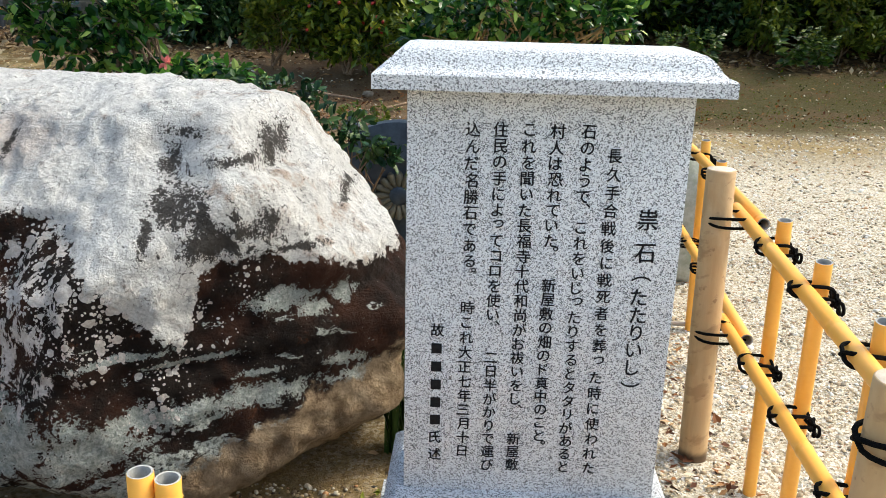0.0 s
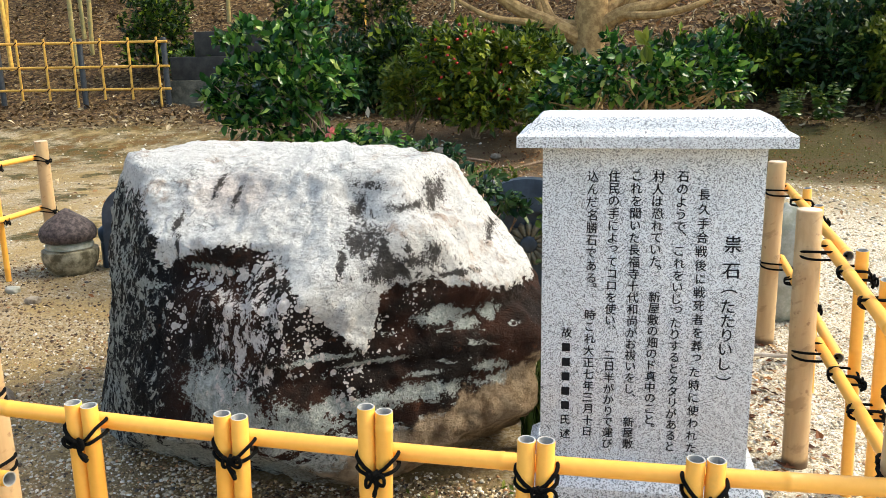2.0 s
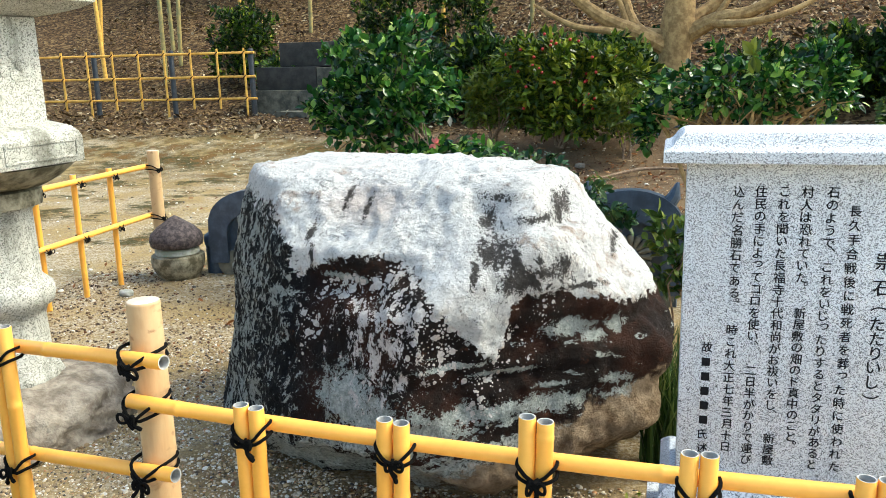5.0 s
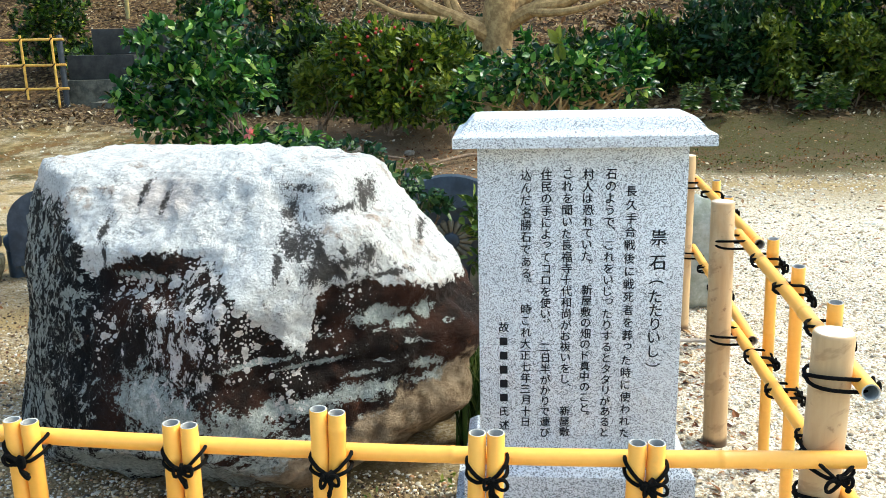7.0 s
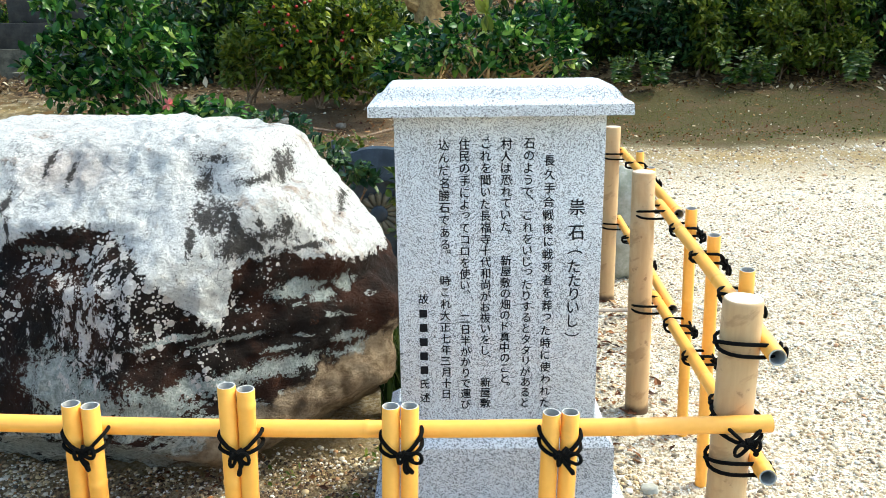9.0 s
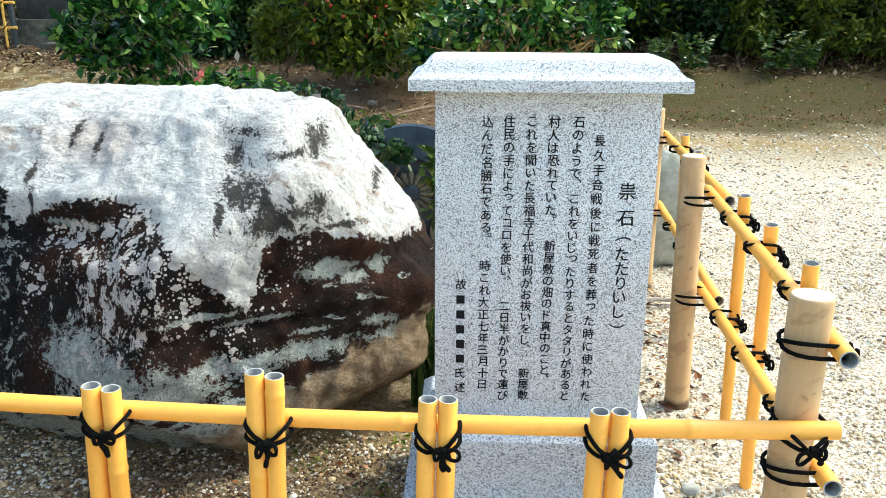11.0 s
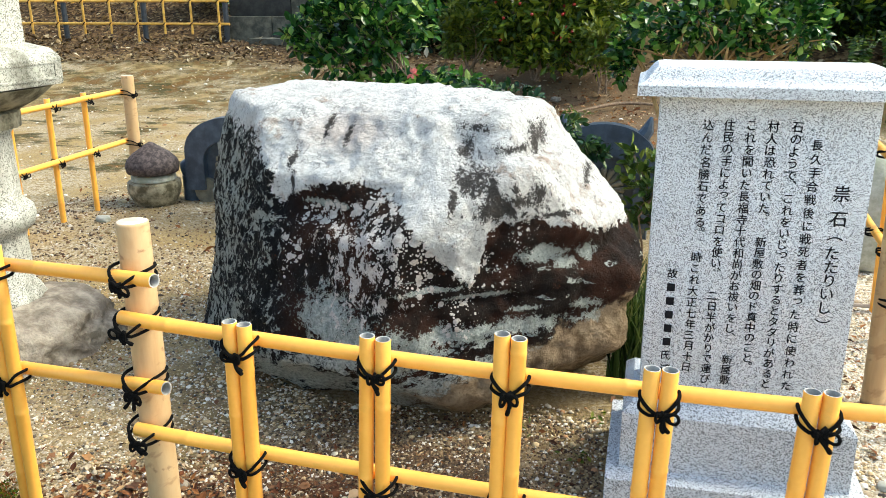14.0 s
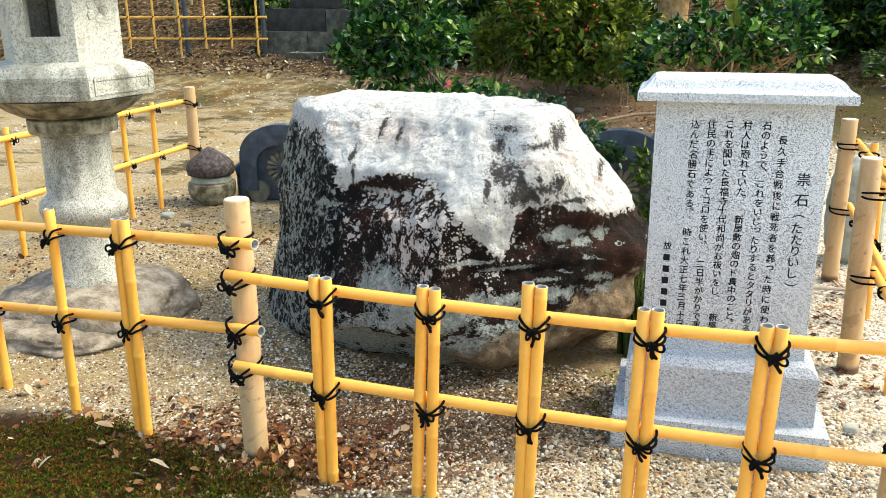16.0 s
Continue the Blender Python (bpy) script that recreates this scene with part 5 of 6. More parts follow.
def shrub(name, base, crowns, leaf, length, mat, label, seed, stems=5, stem_r=0.012, shape=LEAF_SHAPE, category="shrub", clump=9, stem_mat=None, stem_top=0.75):
    """Branching stems from the base and one crown of leaf rosettes. crowns: rows of (centre, half sizes, rosettes)."""
    rng = np.random.default_rng(seed)
    t = group_of(name, base, label, category)
    tips = []
    for c, s, n in crowns:
        tips.append(sprigs(rng, c, s, n))
    tips = np.concatenate(tips)
    b = Vector(base)
    for k in range(stems):
        tip = Vector(tips[rng.integers(len(tips))])
        foot = b + Vector((rng.uniform(-0.08, 0.08), rng.uniform(-0.08, 0.08), -0.05))
        mid = foot.lerp(tip, 0.5) + Vector((rng.uniform(-0.08, 0.08), rng.uniform(-0.08, 0.08), 0.1))
        g = Geo().tube([foot, foot.lerp(mid, 0.5) + Vector((0.02, 0, 0)), mid, mid.lerp(tip, 0.6), foot.lerp(tip, stem_top + 0.15)], [stem_r * q for q in (1.3, 1.1, 0.9, 0.65, 0.35)], 7)
        for _ in range(5):
            to = Vector(tips[rng.integers(len(tips))])
            if (to - mid).length < 0.9:
                st = mid.lerp(tip, rng.uniform(0, 0.6))
                g.tube([st, st.lerp(to, 0.5) + Vector((0, 0, 0.03)), to], [stem_r * 0.5, stem_r * 0.38, stem_r * 0.18], 5)
        part("stem", g.mesh("stem", stem_mat or STEM), t)
    n = len(tips) * clump
    at = np.repeat(tips, clump, axis=0)
    # leaves of a rosette point outwards and up
    mid = np.mean([c for c, _, _ in crowns], axis=0)
    out = at - mid
    out /= np.linalg.norm(out, axis=1)[:, None] + 1e-6
    yv = out * 0.5 + rng.normal(size=(n, 3)) * 0.75 + (0, 0, 0.15)
    yv /= np.linalg.norm(yv, axis=1)[:, None]
    zv = rng.normal(size=(n, 3)) * 0.45 + (0, -0.15, 0.8)
    xv = np.cross(yv, zv)
    xv /= np.linalg.norm(xv, axis=1)[:, None]
    zv = np.cross(xv, yv)
    turn = np.stack([xv, yv, zv], -1)
    size = length * rng.uniform(0.6, 1.15, n)
    part("crown", strewn("crown", shape, at + rng.normal(size=(n, 3)) * length * 0.25, turn, size[:, None], mat), t, leaf)
    return t


# camellia behind the tablet, carried on bare stems
shrub("camellia_shrub", (0.45, 5.45, 0), [((0.15, 5.40, 1.36), (0.30, 0.28, 0.19), 62), ((0.50, 5.40, 1.41), (0.34, 0.30, 0.20), 74), ((0.90, 5.42, 1.41), (0.30, 0.28, 0.22), 70), ((-0.12, 5.38, 1.16), (0.14, 0.14, 0.20), 26), ((0.52, 5.4, 1.16), (0.55, 0.25, 0.10), 14), ((0.30, 5.36, 1.58), (0.10, 0.10, 0.10), 10), ((0.98, 5.40, 1.60), (0.10, 0.10, 0.09), 10)],
      "glossy oval leaves", 0.078, LEAF_NEAR, "glossy green camellia with bare twisted stems behind the tablet", 21, 12, 0.019, stem_mat=BARK)
part("sprout", strewn("sprout", LEAF_SHAPE, np.array([(0.52, 5.2, 1.60)] * 9), turns(np.random.default_rng(4), 9, 1.0), np.full((9, 1), 0.12), LEAF_LIGHT), bpy.data.objects["camellia_shrub"], "upright yellow-green sprout")
# dark camellia behind the boulder
shrub("camellia_shrub", (-1.75, 5.15, 0), [((-2.02, 5.15, 1.60), (0.36, 0.28, 0.24), 95), ((-1.66, 5.05, 1.42), (0.30, 0.26, 0.20), 70), ((-2.32, 5.2, 1.30), (0.22, 0.24, 0.20), 48), ((-1.95, 5.1, 1.18), (0.42, 0.34, 0.16), 70),
                                             ((-1.40, 4.95, 1.00), (0.48, 0.32, 0.10), 75), ((-2.0, 5.0, 0.88), (0.50, 0.34, 0.12), 50), ((-1.72, 5.2, 1.78), (0.16, 0.16, 0.14), 22)],
      "dark glossy leaves", 0.082, LEAF_NEAR, "dense dark green camellia behind the white-topped boulder", 22, 10, 0.014)
# pink bloom in it
thing("camellia_flower", strewn("camellia_flower", LEAF_SHAPE, np.array([(-1.42, 4.66, 1.10)] * 8), turns(np.random.default_rng(9), 8, 0.8), np.full((8, 1), 0.045), mat_plain("pink_petal", (0.55, 0.10, 0.10), (0.75, 0.25, 0.22), 30, 0.6, 0.1)), "single faded pink camellia flower among dark leaves", "flower")
shrub("low_shrub", (-0.45, 4.6, 0), [((-0.55, 4.55, 0.80), (0.24, 0.16, 0.10), 28), ((-0.30, 4.45, 0.70), (0.16, 0.14, 0.10), 16), ((-0.8, 4.7, 0.95), (0.25, 0.2, 0.1), 22)], "oval leaves", 0.07, LEAF_BLUE, "low dark green shrub leaning over a roof tile", 23, 4, 0.008)
shrub("sweet_box", (0.16, 4.35, 0), [((0.14, 4.35, 0.62), (0.17, 0.14, 0.16), 26), ((0.10, 4.30, 0.38), (0.12, 0.12, 0.12), 12)], "narrow pointed leaves", 0.085, LEAF, "small narrow-leaved green shrub beside a roof tile", 24, 4, 0.006)


def build_grass(base, n, height, label, seed, spread=0.09, fall=0.5):
    rng = np.random.default_rng(seed)
    g = Geo()
    for _ in range(n):
        a, lean, h = rng.uniform(0, 6.283), rng.uniform(0.2, 1.0) * fall, height * rng.uniform(0.6, 1.1)
        d = Vector((math.cos(a), math.sin(a), 0))
        s = Vector((-d.y, d.x, 0)) * 0.0048
        foot = Vector(base) + Vector((rng.normal() * spread * 0.5, rng.normal() * spread * 0.5, -0.01))
        pts = [foot + d * lean * h * k * k + Vector((0, 0, h * (k - 0.45 * lean * k ** 2.6))) for k in np.linspace(0, 1, 6)]
        v, f = [], []
        for i, q in enumerate(pts):
            w = 1.0 - (i / 5) ** 2 * 0.9
            v += [q - s * w, q + s * w]
        f = [(2 * i, 2 * i + 1, 2 * i + 3, 2 * i + 2) for i in range(5)]
        g.add(v, f)
    return thing("strap_grass", g.mesh("strap_grass", GRASS), label, "grass clump")


build_grass((0.075, 2.74, 0), 230, 0.66, "clump of long dark strap leaves beside the boulder", 31)
build_grass((0.09, 3.05, 0), 70, 0.60, "clump of long yellow-green strap leaves behind the tablet", 32)
for i, (x, y, h) in enumerate(((-0.35, 2.25, 0.05), (0.0, 2.4, 0.06), (-0.1, 2.1, 0.045), (-1.45, 1.9, 0.05), (-0.55, 1.55, 0.03))):
    rng = np.random.default_rng(60 + i)
    at = np.array((x, y, 0.012)) + rng.normal(size=(16, 3)) * (0.04, 0.03, 0.004)
    thing("ground_weed", strewn("ground_weed", LEAF_SMALL, at, turns(rng, 16, 0.5), np.full((16, 1), h * 0.6), LEAF_LIGHT), "tiny green weeds on damp soil", "weed", kind="stuff")
thing("dead_branch", Geo().tube([(0.92, 3.86, 0.03), (1.10, 3.90, 0.035), (1.28, 3.90, 0.03), (1.42, 3.93, 0.02)], [0.006, 0.011, 0.012, 0.008], 8).mesh("dead_branch", mat_plain("bleached_wood", (0.40, 0.33, 0.26), (0.56, 0.48, 0.40), 20, 0.8)), "pale bare stick lying on the ground", "branch")


# low plants on the littered ground behind the boulder
for i, (x, y, n) in enumerate(((-1.35, 6.9, 26), (-0.55, 7.4, 22), (0.05, 6.6, 18), (-2.1, 8.2, 24), (0.7, 7.9, 20), (-0.9, 9.1, 20), (1.3, 9.4, 18))):
    shrub("ground_cover", (x, y, 0), [((x, y, 0.14), (0.34, 0.24, 0.10), n)], "low broad leaves", 0.085, (LEAF_BLUE, LEAF, LEAF_LIGHT)[i % 3], "low green plants among fallen leaves", 500 + i, 2, 0.005, category="plant", clump=7)


# ---- far verge: fence, stone base, tree and shrubs ----
def build_far_fence():
    f = group_of("lattice_fence", (-10.5, 15.0, 0.5), "distant yellow bamboo lattice fence with dark posts", "fence")
    a, d = Vector((-8.25, 15.25, 0)), Vector((-1.0, -0.10, 0)).normalized()
    gz = 0.48
    length = 7.6
    for z in (0.38, 0.82, 1.29):
        part("rail", Geo().tube([a + Vector((0.1, 0, gz + z)), a + d * length + Vector((0, 0, gz + z))], 0.025, 10).mesh("rail", FAR_BAMBOO), f)
    n = 13
    for i in range(n):
        q = a + d * (0.10 + i * 0.575) + Vector((0, -0.045, 0))
        part("upright", Geo().tube([q + Vector((0, 0, gz + (0.02 if i % 3 == 0 else 0.18))), q + Vector((0, 0, gz + 1.38))], 0.024, 10).mesh("upright", FAR_BAMBOO), f)
        for z in (0.38, 0.82, 1.29):
            part("cord", Geo().tube([q + Vector((-0.032, -0.026, gz + z - 0.03)), q + Vector((0, -0.034, gz + z)), q + Vector((0.032, -0.026, gz + z + 0.03))], 0.009, 6).mesh("cord", ROPE), f)
    for i in range(5):
        q = a + d * (0.0 + i * 1.725) + Vector((0, 0.05, 0))
        part("post", Geo().lathe([(0.055, gz - 0.2), (0.055, gz + 1.34), (0.045, gz + 1.37)], 14, (q.x, q.y, 0)).mesh("post", NAVY), f, "dark painted post")


build_far_fence()
monument = group_of("stepped_monument", (-7.2, 15.9, 0.5), "stepped dark weathered stone monument half hidden by shrubs", "monument")
part("lower_block", block("lower_block", (-8.38, 15.45, 0.45), (-7.34, 16.5, 1.00), TAN_STONE, 0.02), monument)
part("lower_block", block("lower_block", (-7.33, 15.45, 0.45), (-6.26, 16.5, 1.00), TAN_STONE, 0.02), monument)
part("middle_block", block("middle_block", (-8.31, 15.6, 1.00), (-6.98, 16.4, 1.46), DARK_STONE, 0.02), monument)
part("middle_block", block("middle_block", (-6.97, 15.6, 1.00), (-6.26, 16.4, 1.44), TAN_STONE, 0.02), monument)
part("top_block", block("top_block", (-7.86, 15.8, 1.46), (-6.36, 16.3, 1.95), DARK_STONE, 0.02), monument)
thing("step_stone", block("step_stone", (-7.50, 14.70, 0.36), (-6.72, 15.08, 0.62), TAN_STONE, 0.02, rough=0.02), "low grey stepping stone before the stone base", "stone")
thing("step_stone", block("step_stone", (-7.2, 15.1, 0.40), (-6.0, 15.42, 0.58), TAN_STONE, 0.02, rough=0.02), "low flat stone slab before the stone base", "stone")


def limb(g, pts, radii, sides=10):
    """A limb through the points, with smooth bends."""
    p = [Vector(q) for q in pts]
    out, rad = [], []
    for i in range(len(p) - 1):
        a, b, c, d = p[max(i - 1, 0)], p[i], p[i + 1], p[min(i + 2, len(p) - 1)]
        for s in np.linspace(0, 1, 5)[:-1 if i < len(p) - 2 else None]:
            out.append(0.5 * (2 * b + (c - a) * s + (2 * a - 5 * b + 4 * c - d) * s * s + (3 * b - a - 3 * c + d) * s ** 3))
            rad.append(radii[i] + (radii[i + 1] - radii[i]) * s)
    g.tube(out, rad, sides)
    return g


def build_tree():
    x, y = 0.0, 13.3
    t = group_of("garden_tree", (x, y, 0.5), "pale-barked tree with wide low spreading limbs", "tree")
    part("trunk", limb(Geo(), [(x - 0.02, y, 0.2), (x, y, 0.9), (x + 0.02, y, 1.6), (x + 0.05, y, 2.00), (x + 0.10, y, 3.0), (x, y, 3.9)], [0.30, 0.24, 0.24, 0.26, 0.17, 0.10], 16).mesh("trunk", BARK), t)
    for pts, radii in (([(x - 0.1, y, 1.65), (x - 0.55, y - 0.2, 1.89), (x - 1.15, y - 0.3, 2.18), (x - 1.7, y - 0.3, 2.68), (x - 2.2, y, 3.43)], [0.15, 0.12, 0.10, 0.07, 0.04]),
                       ([(x - 0.15, y, 1.83), (x - 0.6, y, 2.00), (x - 0.9, y + 0.2, 2.93), (x - 1.0, y, 3.63)], [0.12, 0.09, 0.06, 0.03]),
                       ([(x + 0.1, y, 1.78), (x + 0.6, y - 0.2, 2.05), (x + 1.1, y - 0.3, 2.15), (x + 1.7, y - 0.3, 2.53), (x + 2.4, y, 3.23)], [0.15, 0.11, 0.09, 0.07, 0.04]),
                       ([(x + 0.15, y, 1.98), (x + 0.7, y + 0.2, 2.38), (x + 1.3, y + 0.1, 2.93), (x + 1.6, y, 3.73)], [0.12, 0.09, 0.06, 0.03]),
                       ([(x - 0.45, y - 0.1, 1.84), (x - 0.9, y - 0.35, 1.92), (x - 1.5, y - 0.5, 2.02), (x - 2.1, y - 0.4, 2.35)], [0.07, 0.06, 0.045, 0.02]),
                       ([(x + 0.5, y - 0.2, 2.0), (x + 1.0, y - 0.5, 1.98), (x + 1.6, y - 0.6, 2.12), (x + 2.3, y - 0.4, 2.5)], [0.07, 0.06, 0.045, 0.02]),
                       ([(x - 0.7, y - 0.2, 1.95), (x - 0.8, y - 0.2, 2.3), (x - 1.1, y - 0.1, 2.9)], [0.05, 0.04, 0.02]),
                       ([(x + 0.55, y - 0.15, 2.03), (x + 0.8, y - 0.2, 2.43), (x + 0.9, y, 3.13)], [0.06, 0.045, 0.02])):
        part("limb", limb(Geo(), pts, radii).mesh("limb", BARK), t)
    rng = np.random.default_rng(17)
    at = np.concatenate([sprigs(rng, (x + dx, y + dy, dz), (1.3, 1.2, 0.7), 420) for dx, dy, dz in ((-1.8, 0, 4.0), (0, 0.5, 4.6), (1.9, 0, 4.1))])
    part("crown", strewn("crown", LEAF_SMALL, at, turns(rng, len(at), 0.8), rng.uniform(0.10, 0.18, (len(at), 1)), LEAF), t, "loose green foliage")


build_tree()

shrub("berry_shrub", (-1.6, 12.0, 0.3), [((-1.75, 12.0, 1.35), (0.75, 0.5, 0.62), 260), ((-0.9, 12.2, 1.25), (0.7, 0.5, 0.6), 200), ((-1.3, 12.0, 0.8), (0.9, 0.5, 0.4), 150)], "oval green leaves", 0.16, LEAF_BERRY, "broad yellow-green shrub dotted with red berries", 41, 6, 0.02, LEAF_SMALL)
rng_b = np.random.default_rng(43)
at_b = sprigs(rng_b, (-1.6, 11.8, 1.35), (0.8, 0.4, 0.6), 40, 0.8)
berry = strewn("berry", PEBBLE_SHAPE, np.zeros((1, 3)), np.eye(3)[None], np.full((1, 1), 0.026), BERRY, True)
for q in at_b:
    part("berry", berry, bpy.data.objects["berry_shrub"]).matrix_basis = Matrix.Translation(Vector(q) - bpy.data.objects["berry_shrub"].location)
shrub("young_shrub", (-2.65, 12.3, 0.35), [((-2.75, 12.2, 1.0), (0.32, 0.3, 0.45), 120), ((-2.2, 12.1, 0.85), (0.35, 0.3, 0.3), 70)], "pale leaves", 0.13, LEAF_LIGHT, "thin yellow-green young shrub", 44, 5, 0.012, LEAF_SMALL)
shrub("young_shrub", (-0.55, 11.5, 0.2), [((-0.55, 11.4, 0.85), (0.38, 0.3, 0.32), 90)], "pale leaves", 0.12, LEAF_LIGHT, "low yellow-green shrub before darker bushes", 45, 4, 0.01, LEAF_SMALL)
# dark evergreens behind
rows = [(-4.4, 14.2, 1.15, 1.0), (-3.3, 14.6, 1.3, 1.2), (-2.2, 14.2, 1.2, 1.0), (-0.9, 14.6, 1.2, 1.0), (1.4, 14.2, 1.0, 0.7), (2.6, 14.4, 1.3, 0.85), (3.8, 14.2, 1.3, 1.3), (5.0, 14.3, 1.4, 1.4), (6.3, 14.2, 1.4, 1.5), (7.6, 14.3, 1.4, 1.6), (9.0, 14.2, 1.5, 1.6), (10.6, 14.2, 1.6, 1.6),
        (5.6, 16.4, 1.8, 1.8), (8.2, 16.4, 1.8, 1.9), (11.0, 16.2, 1.9, 1.9), (-5.6, 14.9, 0.8, 0.9)]
for i, (x, y, w, h) in enumerate(rows):
    z = float(ground_z(x, y))
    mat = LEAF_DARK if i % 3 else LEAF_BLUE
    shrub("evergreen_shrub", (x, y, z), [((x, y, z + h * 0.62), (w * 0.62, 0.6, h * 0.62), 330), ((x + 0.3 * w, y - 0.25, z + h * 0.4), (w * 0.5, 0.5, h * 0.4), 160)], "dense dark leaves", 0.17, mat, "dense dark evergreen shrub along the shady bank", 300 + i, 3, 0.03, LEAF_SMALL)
for i, (x, y, h) in enumerate(((-9.4, 17.2, 1.9), (-5.9, 16.9, 2.6), (-4.4, 17.2, 2.4), (-7.9, 16.4, 0.9))):
    z = float(ground_z(x, y))
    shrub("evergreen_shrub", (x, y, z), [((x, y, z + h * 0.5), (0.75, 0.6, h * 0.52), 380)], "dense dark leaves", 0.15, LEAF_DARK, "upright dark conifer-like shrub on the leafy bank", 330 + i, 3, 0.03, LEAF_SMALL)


def fern(x, y, h, seed, label):
    rng = np.random.default_rng(seed)
    z = float(ground_z(x, y))
    at, tu, si = [], [], []
    for k in range(9):
        a = rng.uniform(0, 6.28)
        d = np.array((math.cos(a), math.sin(a), 0))
        for s in np.linspace(0.15, 1, 12):
            c = np.array((x, y, z)) + d * h * 0.6 * s + (0, 0, h * (s * 1.9 - 0.95 * s * s))
            for side in (-1, 1):
                yv = np.cross(d, (0, 0, 1)) * side + d * 0.35 + (0, 0, rng.uniform(-0.5, 0.2))
                yv /= np.linalg.norm(yv)
                zv = rng.normal(size=3) * 0.55 + (0, -0.6, 0.7)
                zv -= yv * (zv @ yv)
                zv /= np.linalg.norm(zv)
                xv = np.cross(yv, zv)
                at.append(c), tu.append(np.stack([xv, yv, zv], -1)), si.append(h * 0.32 * (1.1 - s))
    thing("fern", strewn("fern", LEAF_SMALL, np.array(at), np.array(tu), np.array(si)[:, None], LEAF), label, "fern")


for i, (x, y, h) in enumerate(((3.45, 12.6, 0.65), (3.0, 12.9, 0.5), (4.7, 12.7, 0.7), (5.2, 12.9, 0.55), (2.2, 13.0, 0.5), (6.6, 12.8, 0.6), (7.8, 12.9, 0.6), (-6.1, 14.9, 0.5))):
    fern(x, y, h, 70 + i, "green fern at the foot of the shady bank")


def bamboo_culm(x, y, height, lean, seed, mat):
    z = float(ground_z(x, y))
    g = pole_geo((x, y, z - 0.1), (x + lean, y + 0.2, z + height), 0.05, seed, False, 0.4)
    thing("bamboo_culm", g.mesh("bamboo_culm", mat), "weathered bamboo stem standing on the bank", "bamboo", "bamboo stems on the bank")


for i, (x, y, l) in enumerate(((-13.4, 17.6, -0.3), (-11.6, 17.4, -0.1), (-11.8, 18.4, 0.1), (-10.4, 19.2, -0.4), (-12.6, 19.4, -0.2), (-7.4, 19.5, 0.1), (-5.3, 19.4, -0.1), (-4.6, 20.2, 0.2), (-9.1, 20.3, 0.0), (-14.5, 19.0, 0.3), (-3.3, 20.0, 0.1))):
    bamboo_culm(x, y, 4.5, l, 400 + i, CULM if i % 3 else FAR_BAMBOO)
# woods closing the bank
rng_w = np.random.default_rng(90)
for i in range(16):
    x = -24 + 3.2 * i
    y = 25.5 + rng_w.uniform(-1, 1)
    z = float(ground_z(x, y))
    g = Geo().tube([(x, y, z - 0.2), (x + 0.1, y, z + 2), (x, y, z + 5)], [0.22, 0.17, 0.08], 9)
    t = group_of("woodland_tree", (x, y, z), "shadowed woodland tree above the bank", "tree", "trees on the bank")
    part("trunk", g.mesh("trunk", STEM), t)
    at = np.concatenate([sprigs(rng_w, (x, y, z + 1.0), (2.4, 1.0, 1.5), 520, 0.1), sprigs(rng_w, (x, y, z + 5), (2.6, 1.6, 2.2), 520, 0.2)])
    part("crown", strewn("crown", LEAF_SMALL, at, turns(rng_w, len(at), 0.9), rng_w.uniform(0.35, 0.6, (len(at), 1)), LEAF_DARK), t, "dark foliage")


# unseen tall evergreens, added beside the verge to cast shade along the bank
for i, (x, y, h) in enumerate(((12.4, 15.6, 6.5), (13.2, 12.2, 6.0))):
    z = float(ground_z(x, y))
    t = group_of("woodland_tree", (x, y, z), "tall dark evergreen out of view, added to shade the verge", "tree", "trees on the bank")
    part("trunk", Geo().tube([(x, y, z - 0.2), (x + 0.1, y, z + h * 0.5), (x, y, z + h)], [0.24, 0.18, 0.06], 10).mesh("trunk", STEM), t)
    at = np.concatenate([sprigs(rng_w, (x, y, z + h * 0.42), (1.9, 1.8, h * 0.22), 800, 0.1), sprigs(rng_w, (x + 0.2, y, z + h * 0.75), (1.6, 1.6, h * 0.26), 800, 0.1)])
    part("crown", strewn("crown", LEAF_SMALL, at, turns(rng_w, len(at), 0.9), rng_w.uniform(0.35, 0.6, (len(at), 1)), LEAF_DARK), t, "dark foliage")


# ---- what lies strewn on the ground ----
def keep_clear(x, y):
    """Where loose stones may lie: not under the boulder, the tablet or the lantern's rock."""
    rock = ((x + 0.95) / 0.80) ** 2 + ((y - 2.95) / 0.62) ** 2 < 1
    slab = (x > -0.0) & (x < 0.815) & (y > 1.775) & (y < 2.35)
    base = ((x + 2.93) / 0.52) ** 2 + ((y - 2.53) / 0.4) ** 2 < 1
    return ~(rock | slab | base)


